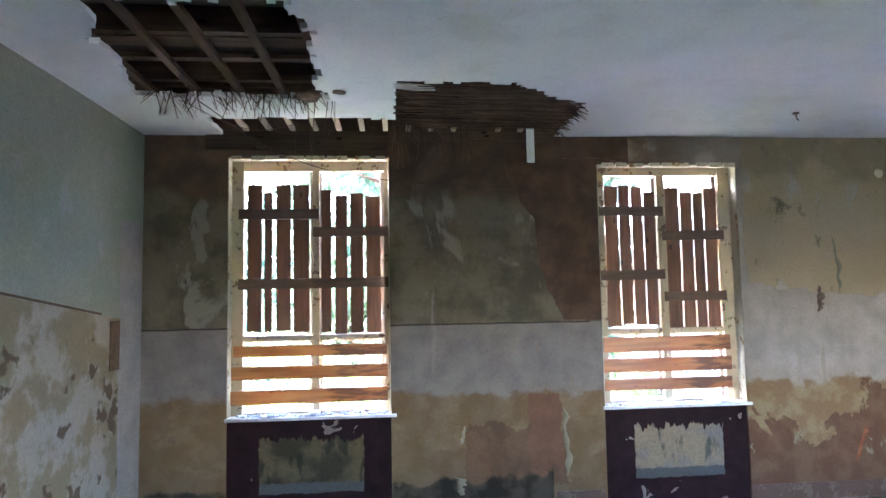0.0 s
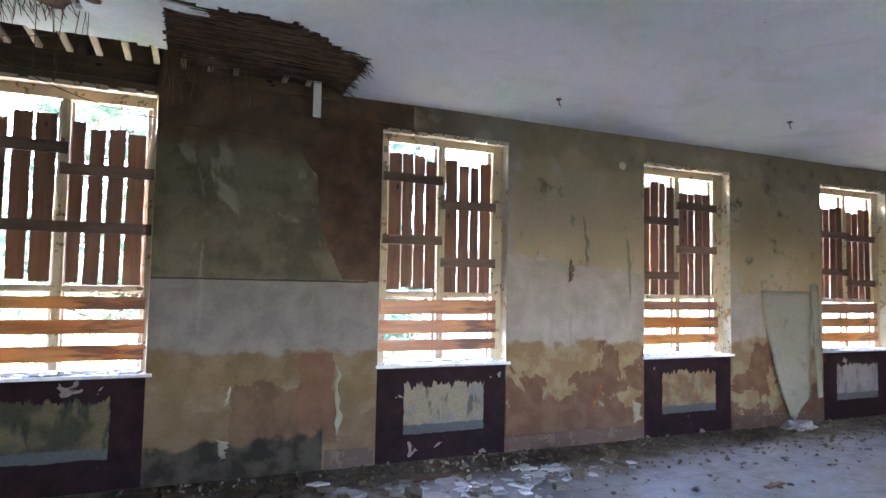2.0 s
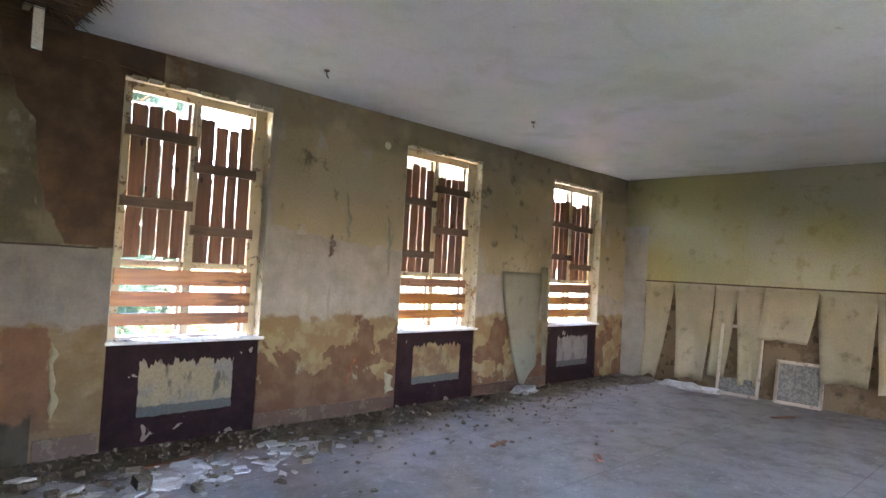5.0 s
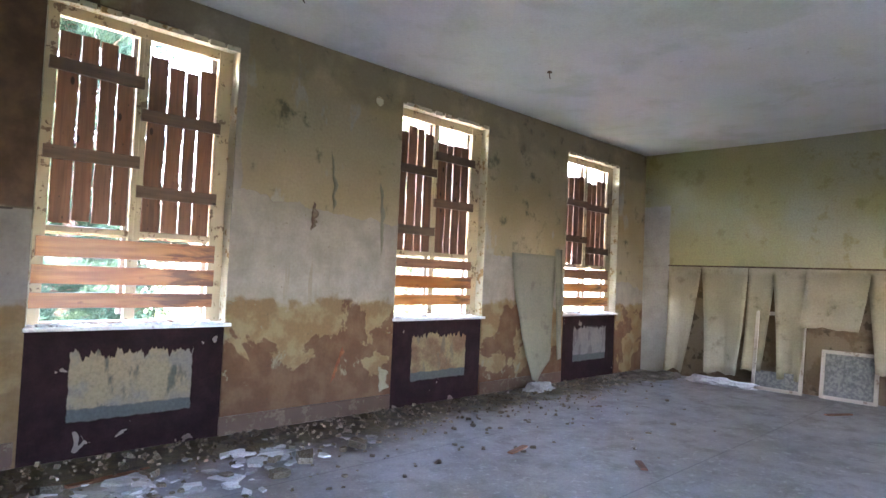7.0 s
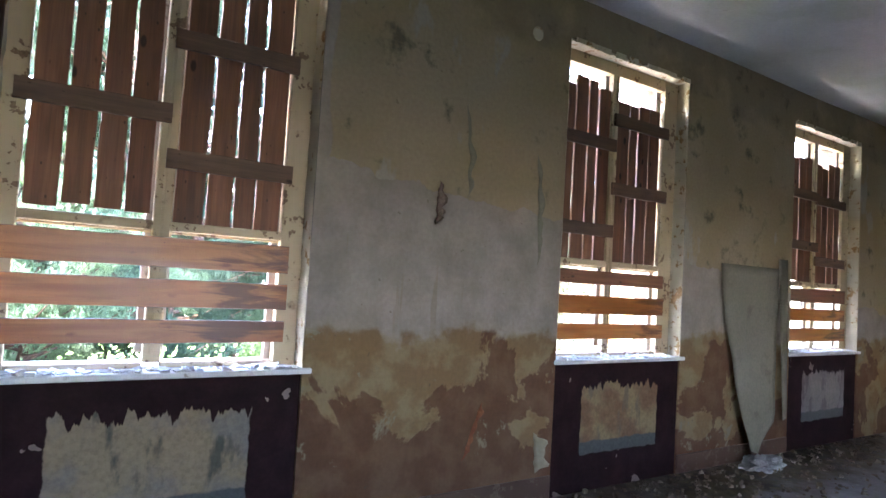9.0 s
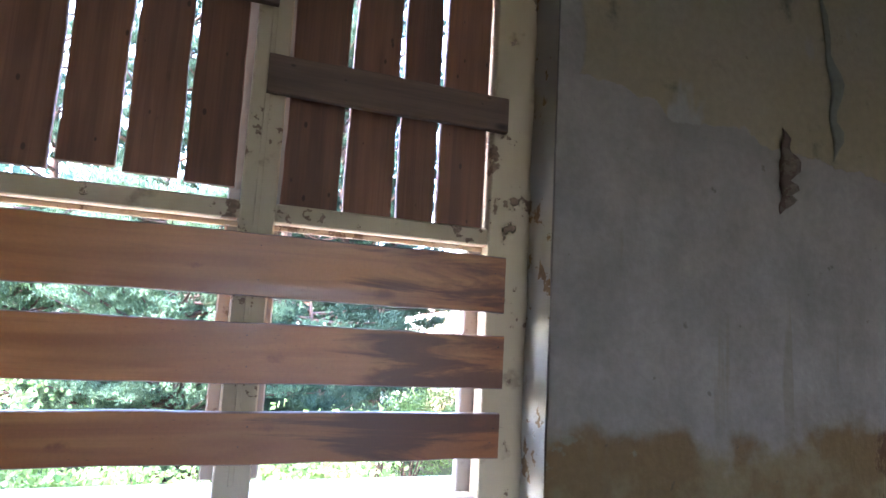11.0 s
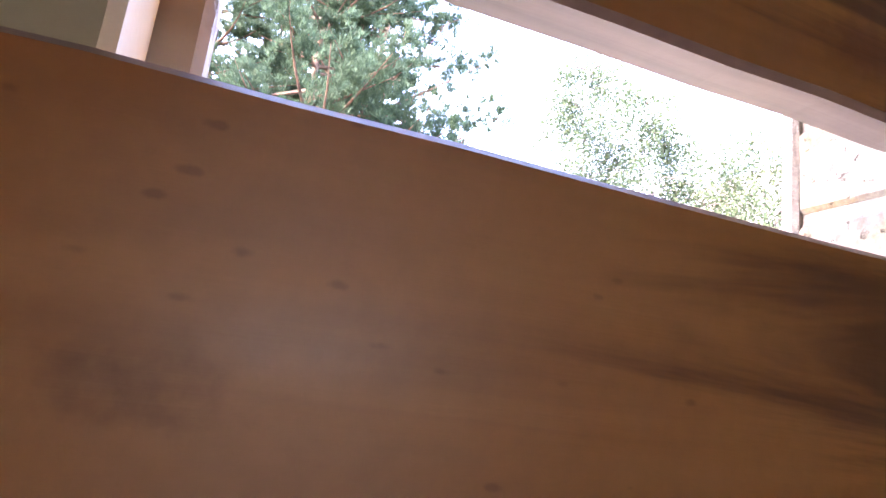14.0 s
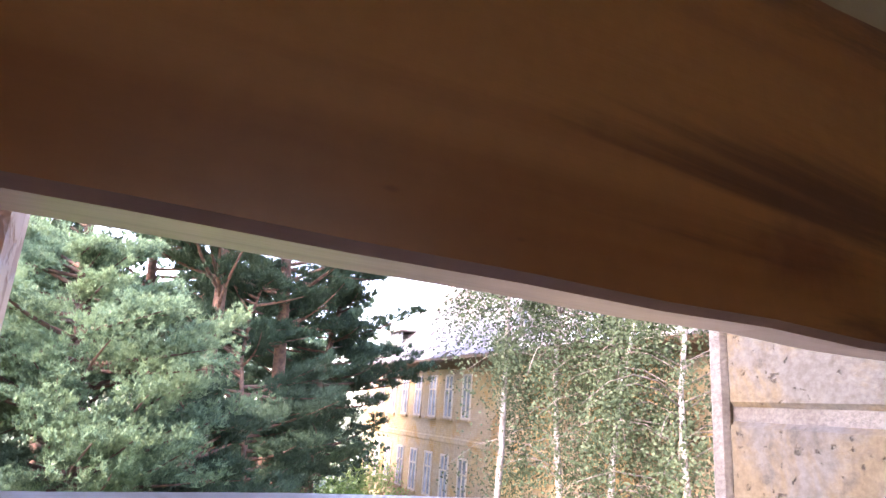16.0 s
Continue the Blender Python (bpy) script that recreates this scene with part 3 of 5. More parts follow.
cy = fill(YB, -3.0, 0.4) + fill(-3.0, 0.0, 0.04) + [-0.001]


def ceiling_point(u, d, w):
    if -3.95 < u < -0.25 and -2.95 < w < -0.05:
        u += 0.016 * noise.noise(Vector((u * 31, w * 31, 0)))
        w += 0.016 * noise.noise(Vector((u * 31, w * 31, 7)))
    sag = 0.012 * noise.noise(Vector((u * 0.7, w * 0.7, 3)))
    return (u, w, d + sag)


struct(cell_wall("ceiling", cx, cy, lambda x, y: not (hole_one(x, y) or hole_two(x, y)), H, H + 0.035, ceiling_point, M_CEIL), "stained white plaster ceiling with torn holes", "ceiling")
# sheet behind the holes; its near-black colour holds the void's darkness
struct(box_ob("ceiling_boards", M_VOID, X0, X1, YB, -0.004, H + 0.34, H + 0.4), "near-black backing for the shaded void above the ceiling", "ceiling")


# ---- windows ----
def bar(name, parent, mat, x0, x1, y0, y1, z0, z1, bev=0.004, label=""):
    bm = bmesh.new()
    add_box(bm, x0, x1, y0, y1, z0, z1, bev=bev)
    return part(name, bm, mat, parent, label)


def make_window(no, a, b, top, fl, ml, mr, fr, transom, head):
    """A double casement frame without glass: fl, ml, mr, fr are the inner edges of its two openings."""
    win = struct(new("window_%d" % no), "old cream painted window frame without glass", "window")
    y0, y1 = 0.112, 0.165
    bar("jamb", win, M_FRAME, a + 0.002, fl, y0, y1, 0.862, top - 0.002)
    bar("jamb", win, M_FRAME, fr, b - 0.002, y0, y1, 0.862, top - 0.002)
    bar("head", win, M_FRAME, fl, fr, y0 + 0.003, y1, head, top - 0.002)
    bar("mullion", win, M_FRAME, ml, mr, y0 + 0.002, y1, 0.888, head)
    bar("bead", win, M_FRAME, ml + 0.03, ml + 0.043, y0 - 0.006, y0 + 0.002, 0.93, head, 0.002)
    for u, v in ((fl, ml), (mr, fr)):
        bar("transom", win, M_FRAME, u, v, y0 + 0.004, y1, transom, transom + 0.045)
        bar("bottom_rail", win, M_FRAME, u, v, y0 + 0.004, y1, 0.862, 0.888)
        bar("glazing_bead", win, M_FRAME, u, v, y1 - 0.014, y1 - 0.002, transom - 0.012, transom, 0.002)
    # the outer window
    p0, p1 = 0.168, 0.195
    bar("outer_jamb", win, M_OUTFRAME, a + 0.003, fl - 0.01, p0, p1, 0.862, top - 0.004)
    bar("outer_jamb", win, M_OUTFRAME, fr - 0.035, b - 0.003, p0, p1, 0.862, top - 0.004)
    bar("outer_mullion", win, M_OUTFRAME, ml - 0.028, mr + 0.018, p0, p1, 0.93, head)
    bar("outer_bead", win, M_OUTFRAME, ml - 0.027, ml - 0.015, p1, p1 + 0.012, 0.93, head, 0.002)
    bar("outer_bead", win, M_OUTFRAME, mr + 0.005, mr + 0.017, p1, p1 + 0.012, 0.93, head, 0.002)
    for u, v in ((fl - 0.01, ml - 0.028), (mr + 0.018, fr - 0.035)):
        bar("outer_transom", win, M_OUTFRAME, u, v, p0 + 0.002, p1, transom + 0.004, transom + 0.05)
        bar("outer_rail", win, M_OUTFRAME, u, v, p0 + 0.002, p1, 0.862, 0.885)
    bar("outer_head", win, M_OUTFRAME, fl - 0.01, fr - 0.035, p0 + 0.002, p1, head + 0.01, top - 0.004)
    # plaster of the reveal, thicker and uneven towards the room
    for x, s in ((a, 1), (b, -1)):
        bm = bmesh.new()
        nz = 40
        rows_ = []
        for i in range(nz + 1):
            z = 0.862 + (top - 0.004 - 0.862) * i / nz
            e = 0.006 * noise.noise(Vector((x * 3, z * 7, no))) + 0.004 * noise.noise(Vector((x, z * 23, no)))
            row = []
            for y in (0.0015, 0.012, 0.055, 0.108):
                d = (0.010 + e + (0.004 * noise.noise(Vector((y * 40, z * 11, x))))) if y > 0.005 else 0.004 + 0.5 * e
                row.append(bm.verts.new((x + s * max(0.002, d), y, z)))
            rows_.append(row)
        for p, q in zip(rows_, rows_[1:]):
            for j in range(3):
                f = (p[j], p[j + 1], q[j + 1], q[j])
                bm.faces.new(f if s < 0 else f[::-1])
        part("reveal", bm, M_REVEAL, win, "peeling cream plaster", True)
    bar("reveal_head", win, M_REVEAL, a + 0.014, b - 0.014, 0.004, 0.108, top - 0.016, top - 0.001, 0.003)
    # cracked plaster lip along the head
    for i in range(9):
        u = a + (b - a) * (i + RND.random() * 0.5) / 9
        bar("plaster_lip", win, M_REVEAL, u, min(b, u + RND.uniform(0.08, 0.17)), -0.006 - 0.006 * RND.random(), 0.01, top - 0.02 - 0.014 * RND.random(), top + 0.014, 0.004)
    # sill
    bm = bmesh.new()
    add_box(bm, a - 0.012, b + 0.045, -0.02, 0.111, 0.832, 0.86, bev=0.005)
    part("window_sill", bm, M_SILL, win, "chipped white window sill")
    part("sill_back", box_ob("sill_back", M_SILL, a + 0.006, b - 0.006, 0.2, TH + 0.03, 0.80, 0.856), M_SILL, win, "pale outer sill")
    return win


FR = [dict(fl=-3.25, ml=-2.64, mr=-2.575, fr=-1.99, transom=1.512, head=3.045),
      dict(fl=0.09, ml=0.613, mr=0.691, fr=1.222, transom=1.503, head=3.0),
      dict(fl=3.185, ml=3.665, mr=3.735, fr=4.265, transom=1.515, head=2.96),
      dict(fl=6.15, ml=6.66, mr=6.73, fr=7.26, transom=1.50, head=2.96)]
for i, (w, f) in enumerate(zip(WINS, FR)):
    make_window(i + 1, w["a"], w["b"], w["top"], **f)


def add_nail(parent, x, y, z, r=0.0017):
    bm = bmesh.new()
    bmesh.ops.create_cone(bm, cap_ends=True, segments=7, radius1=r, radius2=r * 0.8, depth=0.004, matrix=Matrix.Translation((x, y, z)) @ Matrix.Rotation(radians(90), 4, "X"))
    return part("nail", bm, M_IRON, parent)


SEED = [1]


def cross_board(x0, x1, z0, z1, tilt=0.0, mat=None, posts=()):
    """One level board nailed across a window frame."""
    SEED[0] += 1
    h = z1 - z0
    e = thing("plank", (x0, 0.088, z0), "rough orange-brown pine plank nailed across the window frame", "plank", "planks across the windows")
    e.rotation_euler = (0, radians(tilt), 0)
    part("board", board_mesh(x1 - x0, h, 0.023, SEED[0]), mat or M_PLANK, e)
    for px in posts:
        for q in (0.28, 0.74):
            add_nail(e, px - x0 + RND.uniform(-0.012, 0.012), -0.001, h * q + RND.uniform(-0.01, 0.01))
    return e


def shutter_panel(planks, z0, z1, battens, x0, x1, old):
    """Upright boards held by two battens that bear on the frame."""
    e = thing("board_panel", (x0, 0.13, z0), "boarded panel of upright brown planks on two battens", "board panel", "board panels in the windows")
    for p, q in planks:
        if x0 > 3.0:
            p, q = p - 0.009, q + 0.009
        SEED[0] += 1
        dz, dt = RND.uniform(-0.012, 0.012), RND.uniform(-0.05, 0.03)
        ob = part("board", board_mesh(z1 - z0 + dt - dz, q - p, 0.02, SEED[0], 0.005), M_PLANK_OLD if RND.random() < old else M_PLANK, e)
        ob.matrix_local = Matrix.Translation((p - x0, RND.uniform(0, 0.006), dz)) @ upright(None) @ pose(0, 0, 0, 0, RND.uniform(-0.25, 0.25), 0)
    for z in battens:
        SEED[0] += 1
        ob = part("batten", board_mesh(x1 - x0, 0.092, 0.022, SEED[0], 0.004), M_BATTEN, e, "dark wooden batten")
        ob.matrix_local = pose(0, -0.042, z - 0.046 - z0, 0, RND.uniform(-0.6, 0.6), 0)
    return e


cross_board(-3.33, -1.975, 1.375, 1.475, 0.3, M_PLANK, (-3.28, -2.6, -2.0))
cross_board(-3.345, -1.97, 1.175, 1.29, 0.0, M_PLANK, (-3.29, -2.6, -2.0))
cross_board(-3.35, -1.97, 0.955, 1.08, -0.3, M_PLANK, (-3.29, -2.6, -2.0))
cross_board(0.035, 1.262, 1.332, 1.473, 0.0, M_PLANK, (0.07, 0.655, 1.24))
cross_board(0.02, 1.266, 1.147, 1.277, 0.0, M_PLANK, (0.06, 0.65, 1.24))
cross_board(0.01, 1.262, 0.98, 1.088, 0.0, M_PLANK, (0.05, 0.66, 1.24))
cross_board(3.14, 4.30, 1.385, 1.485, 0.2, M_PLANK_OLD, (3.17, 3.7, 4.28))
cross_board(3.14, 4.31, 1.17, 1.30, 0.0, M_PLANK, (3.17, 3.7, 4.28))
cross_board(3.14, 4.31, 0.99, 1.10, 0.0, M_PLANK, (3.17, 3.7, 4.28))
cross_board(6.1, 7.31, 1.34, 1.475, -0.2, M_PLANK_OLD, (6.13, 6.7, 7.28))
cross_board(6.1, 7.31, 1.16, 1.28, 0.0, M_PLANK, (6.13, 6.7, 7.28))
cross_board(6.1, 7.32, 0.96, 1.09, 0.3, M_PLANK, (6.13, 6.7, 7.28))

shutter_panel([(-3.225, -3.095), (-3.07, -3.0), (-2.965, -2.835), (-2.81, -2.665)], 1.59, 2.90, (2.02, 2.65), -3.29, -2.58, 1.0)
shutter_panel([(-2.56, -2.47), (-2.44, -2.33), (-2.30, -2.18), (-2.155, -2.02)], 1.565, 2.86, (2.02, 2.485), -2.63, -1.955, 1.0)
shutter_panel([(0.102, 0.23), (0.244, 0.354), (0.368, 0.476), (0.49, 0.596)], 1.58, 2.89, (2.05, 2.66), 0.04, 0.655, 1.0)
shutter_panel([(0.702, 0.834), (0.847, 0.964), (0.977, 1.073), (1.086, 1.208)], 1.535, 2.87, (1.845, 2.42), 0.645, 1.252, 1.0)
shutter_panel([(3.195, 3.29), (3.325, 3.425), (3.455, 3.525), (3.56, 3.66)], 1.55, 2.86, (1.78, 2.42), 3.15, 3.70, 1.0)
shutter_panel([(3.745, 3.87), (3.90, 3.97), (4.0, 4.10), (4.13, 4.235)], 1.545, 2.82, (2.10, 2.62), 3.68, 4.30, 1.0)
shutter_panel([(6.16, 6.26), (6.29, 6.38), (6.42, 6.52), (6.55, 6.65)], 1.55, 2.80, (1.90, 2.41), 6.11, 6.72, 1.0)
shutter_panel([(6.74, 6.85), (6.88, 6.98), (7.01, 7.11), (7.14, 7.235)], 1.53, 2.78, (1.76, 2.38), 6.68, 7.29, 1.0)


# ---- torn ceiling: timber, laths and reeds ----
def stick(bm, p, q, r, sides=4):
    p, q = Vector(p), Vector(q)
    d = (q - p).normalized()
    s = d.cross(Vector((0, 0, 1)) if abs(d.z) < 0.9 else Vector((1, 0, 0))).normalized()
    u = d.cross(s)
    rings = []
    for c, k in ((p, 1.0), (q, 0.7)):
        rings.append([bm.verts.new(c + (s * math.cos(2 * math.pi * j / sides) + u * math.sin(2 * math.pi * j / sides)) * r * k) for j in range(sides)])
    for j in range(sides):
        bm.faces.new((rings[0][j], rings[0][(j + 1) % sides], rings[1][(j + 1) % sides], rings[1][j]))
    bm.faces.new(rings[0][::-1]), bm.faces.new(rings[1])


def timber(name, mat, x0, x1, y0, y1, z0, z1, label, cat, group=""):
    """A timber whose grain runs along its longer side."""
    SEED[0] += 1
    if x1 - x0 >= y1 - y0:
        ob = bm_ob(name, board_mesh(x1 - x0, z1 - z0, y1 - y0, SEED[0], 0.006), mat)
        ob.matrix_world = Matrix.Translation((x0, y0, z0))
    else:
        ob = bm_ob(name, board_mesh(y1 - y0, z1 - z0, x1 - x0, SEED[0], 0.006), mat)
        ob.matrix_world = Matrix.Translation((x1, y0, z0)) @ Matrix.Rotation(radians(90), 4, "Z")
    return tagged(ob, label, cat, group)


for i in range(5):
    x = -3.66 + i * 0.31
    timber("ceiling_batten", M_BEAM, x, x + 0.05, -2.75, -0.95, H + 0.045, H + 0.085, "rough brown ceiling batten bared by fallen plaster", "batten", "bared ceiling battens")
for i in range(4):
    y = -2.38 + i * 0.4
    timber("ceiling_batten", M_BEAM, -3.9, -2.2, y, y + 0.055, H + 0.088, H + 0.125, "rough brown ceiling batten bared by fallen plaster", "batten", "bared ceiling battens")
timber("joist", M_BEAM, -4.05, -0.2, -0.88, -0.74, H + 0.13, H + 0.33, "dark timber ceiling joist", "joist", "ceiling joists")
timber("joist", M_BEAM, -4.05, -0.2, -1.80, -1.66, H + 0.13, H + 0.33, "dark timber ceiling joist", "joist", "ceiling joists")
timber("wall_plate", M_BEAM, -3.55, -1.95, -0.035, -0.004, H - 0.135, H + 0.03, "brown timber lintel board above the window", "lintel")
timber("wall_plate", M_BEAM, -1.93, -0.42, -0.03, -0.004, H - 0.06, H + 0.06, "brown timber plate at the top of the wall", "lintel")
for i in range(13):
    x = -3.22 + i * 0.205
    if i == 10:
        continue
    ob = timber("lath_end", M_LATH, x, x + 0.045, -0.5 + RND.uniform(-0.05, 0.08), -0.04, H + 0.03, H + 0.058, "pale sawn lath end in the torn ceiling", "lath", "lath ends above the windows")
bm = bmesh.new()
for i in range(620):
    x = RND.uniform(-1.9, -0.95)
    y = RND.uniform(-1.45, -0.32)
    ln = RND.uniform(0.35, 1.0)
    x2 = min(x + ln, -0.46 + RND.uniform(-0.05, 0.05))
    if y < -1.4 + max(0, x2 + 1.0) * 0.85:
        y += 0.35
    z = H + 0.02 + RND.uniform(-0.035, 0.03) - 0.03 * max(0, y + 0.7)
    stick(bm, (x, y, z), (x2, y + RND.uniform(-0.06, 0.06), z + RND.uniform(-0.03, 0.02)), RND.uniform(0.003, 0.008))
for i in range(110):
    x, y = -0.5 + RND.gauss(0, 0.04), RND.uniform(-1.0, -0.15)
    stick(bm, (x - 0.05, y, H + 0.02), (x + RND.uniform(-0.03, 0.09), y + RND.uniform(-0.05, 0.05), H - RND.uniform(-0.01, 0.08)), RND.uniform(0.003, 0.007))
for i in range(70):
    x = RND.choice((RND.gauss(-1.87, 0.03), RND.uniform(-1.85, -1.2)))
    y = RND.uniform(-0.5, -0.12)
    stick(bm, (x, y, H + 0.02), (x + RND.uniform(-0.05, 0.09), y + RND.uniform(-0.05, 0.05), H - RND.uniform(0.05, 0.42)), RND.uniform(0.002, 0.0045))
tagged(bm_ob("reed_mat", bm, M_REED), "torn brown reed matting hanging from the ceiling hole", "reed mat", kind="stuff")
bm = bmesh.new()
for i in range(130):
    x, y = RND.uniform(-3.6, -2.4), RND.gauss(-1.03, 0.05)
    stick(bm, (x, y - 0.08, H + 0.03), (x + RND.uniform(-0.12, 0.12), y + RND.uniform(-0.1, 0.12), H - RND.uniform(0.0, 0.13)), RND.uniform(0.002, 0.0045))
for i in range(16):
    x = RND.uniform(-2.95, -2.3)
    stick(bm, (x, -1.0, H), (x + RND.uniform(-0.04, 0.04), -0.98, H - RND.uniform(0.15, 0.5)), RND.uniform(0.0015, 0.003))
tagged(bm_ob("reed_fringe", bm, M_REED), "brown reeds hanging from the edge of the ceiling hole", "reeds", kind="stuff")
for x, y, r in ((-2.52, -1.12, 0.09), (-2.28, -1.22, 0.045)):
    bm = bmesh.new()
    bmesh.ops.create_icosphere(bm, subdivisions=3, radius=r)
    for v in bm.verts:
        v.co += v.co.normalized() * r * 0.5 * noise.noise(v.co * 20 + Vector((x, y, 0)))
        v.co.z *= 0.25
    ob = bm_ob("plaster_lump", bm, M_REED)
    ob.location = (x, y, H - r * 0.12)
    tagged(ob, "brown lump of loose plaster stuck to the ceiling", "plaster lump")
# white strip that hangs beside the reeds
bm = bmesh.new()
add_box(bm, -0.715, -0.645, -0.225, -0.21, H - 0.29, H + 0.03, bev=0.004)
for v in bm.verts:
    v.co.z += 0.02 * noise.noise(v.co * 9)
tagged(bm_ob("hanging_strip", bm, M_WHITE), "narrow white board strip hanging from the ceiling hole", "strip")
# torn flap of white plaster at the edge of the reeds
bm = bmesh.new()
q = [bm.verts.new(p) for p in ((-1.9, -1.40, H - 0.004), (-1.62, -1.36, H - 0.01), (-1.6, -1.28, H - 0.012), (-1.72, -1.27, H - 0.012), (-1.9, -1.32, H - 0.008))]
r = [bm.verts.new(v.co + Vector((0, 0, 0.012))) for v in q]
bm.faces.new(q), bm.faces.new(r[::-1])
for i in range(5):
    bm.faces.new((q[i], r[i], r[(i + 1) % 5], q[(i + 1) % 5]))
tagged(bm_ob("plaster_flap", bm, M_WHITE), "torn white flap of ceiling plaster", "plaster flap")


def cable(name, pts, r, label):
    cu = bpy.data.curves.new(name, "CURVE")
    cu.dimensions, cu.bevel_depth, cu.resolution_u, cu.bevel_resolution = "3D", r, 8, 2
    s = cu.splines.new("BEZIER")
    s.bezier_points.add(len(pts) - 1)
    for b, p in zip(s.bezier_points, pts):
        b.co, b.handle_left_type, b.handle_right_type = p, "AUTO", "AUTO"
    cu.materials.append(M_IRON)
    c = new(name, cu)
    me = bpy.data.meshes.new_from_object(c.evaluated_get(bpy.context.evaluated_depsgraph_get()))
    bpy.data.objects.remove(c)
    return tagged(new(name, me), label, "wire")


cable("wire", [(-3.3, -1.02, H - 0.02), (-2.9, -0.45, 3.12), (-2.35, -0.1, 2.98), (-1.93, -0.05, 2.93), (-1.4, -0.03, 2.9), (-0.6, -0.02, 2.86)], 0.004, "thin dark wire sagging across the window head")
cable("wire", [(-3.45, -1.05, H - 0.01), (-3.0, -0.75, 3.2), (-2.6, -0.5, 3.33)], 0.003, "thin dark wire hanging from the ceiling")
cable("wire", [(-1.78, -0.45, H), (-1.5, -0.3, 3.22), (-1.2, -0.25, 3.12)], 0.003, "thin pale stalk hanging from the reeds")
cable("wire", [(-0.36, -0.1, 3.12), (0.0, -0.06, 3.13), (0.25, -0.03, 3.1), (0.75, -0.03, 3.11)], 0.004, "thin dark wire lying along the window head")
for x, y in ((1.42, -0.80), (3.94, -1.19)):
    e = thing("ceiling_hook", (x, y, H), "small rusty hook in the ceiling", "hook", "ceiling hooks")
    bm = bmesh.new()
    bmesh.ops.create_cone(bm, cap_ends=True, segments=10, radius1=0.028, radius2=0.02, depth=0.012, matrix=Matrix.Translation((0, 0, -0.004)))
    part("plate", bm, M_IRON, e)
    bm = bmesh.new()
    stick(bm, (0, 0, 0), (0.004, 0, -0.05), 0.006, 6)
    stick(bm, (0.004, 0, -0.05), (0.03, 0.008, -0.065), 0.006, 6)
    part("hook", bm, M_IRON, e)

# ---- wall details ----
struct(box_ob("baseboard", M_SKIRT, 1.33, 3.09, -0.016, -0.002, FZ, 0.11, bev=0.003), "worn red-brown baseboard", "baseboard")
struct(box_ob("baseboard", M_SKIRT, 4.42, 6.03, -0.016, -0.002, FZ, 0.10, bev=0.003), "worn red-brown baseboard", "baseboard")
struct(box_ob("baseboard", M_SKIRT, -0.48, -0.03, -0.014, -0.002, FZ, 0.13, bev=0.003), "worn red-brown baseboard", "baseboard")
trim_l = box_ob("trim", M_BEAM, X0 + 0.002, X0 + 0.012, -2.9, -0.75, 1.695, 1.71, bev=0.002)
for v in trim_l.data.vertices:
    v.co.z -= 0.13 * v.co.y
struct(trim_l, "dark line of trim on the green wall", "trim")
struct(box_ob("trim", M_BEAM, X1 - 0.014, X1 - 0.002, -7.8, -0.42, 1.60, 1.622, bev=0.002), "dark line of trim on the yellow wall", "trim")
# no recess here: a flat dark panel paints the slot's shade
struct(box_ob("wall_chase", M_BEAM, X0 + 0.002, X0 + 0.012, -0.60, -0.44, 1.36, 1.74, bev=0.003), "thin dark panel giving the shade of a wall slot by the corner", "wall slot")


def sheet(name, place, nu, nv, mat, label, cat, group="", thick=0.003):
    """A bent sheet; place(u, v) gives the point for u across and v down, both from 0 to 1."""
    bm = bmesh.new()
    g = [[bm.verts.new(place(i / nu, j / nv)) for i in range(nu + 1)] for j in range(nv + 1)]
    for j in range(nv):
        for i in range(nu):
            bm.faces.new((g[j][i], g[j][i + 1], g[j + 1][i + 1], g[j + 1][i]))
    bmesh.ops.recalc_face_normals(bm, faces=bm.faces)
    bmesh.ops.solidify(bm, geom=list(bm.faces), thickness=thick)
    return tagged(bm_ob(name, bm, mat, True), label, cat, group)


# wallpaper lengths that hang off the far wall
hang = [(-0.43, 0.5, 0.3, 0.05), (-0.93, 0.66, 0.2, 0.1), (-1.6, 0.34, 0.12, 0.2), (-1.9, 0.46, 0.3, 0.14), (-2.32, 0.72, -0.05, 0.84), (-2.98, 0.74, 0.12, 0.36), (-3.7, 0.8, 0.2, 0.3)]
for n, (y0, wide, cut, low) in enumerate(hang):
    def place(u, v, y0=y0, wide=wide, cut=cut, low=low, n=n):
        narrow = 1 - (0.14 + cut) * v
        y = y0 - wide * (0.5 + (u - 0.5) * narrow) - 0.05 * v * (1 if n % 2 else -1)
        z = 1.60 - (1.60 - low) * v - 0.05 * v * noise.noise(Vector((u * 4, n, 0)))
        curl = 0.02 + 0.22 * v * v * (0.35 + 0.65 * abs(2 * u - 1)) + 0.025 * noise.noise(Vector((u * 3 + n, v * 3, 4)))
        return (X1 - max(0.006, curl * min(1, v * 3)) - 0.004, y, z)
    sheet("wallpaper_length", place, 8, 14, M_PAPER, "length of faded wallpaper hanging loose from the wall", "wallpaper", "loose wallpaper lengths")


def hanging_sheet(u, v):
    left, right = 4.92 + 0.36 * v ** 1.5, 5.86 - 0.22 * v
    if v > 0.84:
        right -= (right - left - 0.1) * (v - 0.84) / 0.16
    x = left + (right - left) * u
    return (x, -0.012 - 0.10 * v * v - 0.03 * abs(noise.noise(Vector((u * 2, v * 3, 0)))), 1.63 - 1.56 * v - 0.03 * u * v)


sheet("wallpaper_sheet", hanging_sheet, 10, 20, M_PAPER_GREY, "large grey-beige wallpaper sheet hanging down to the floor", "wallpaper")
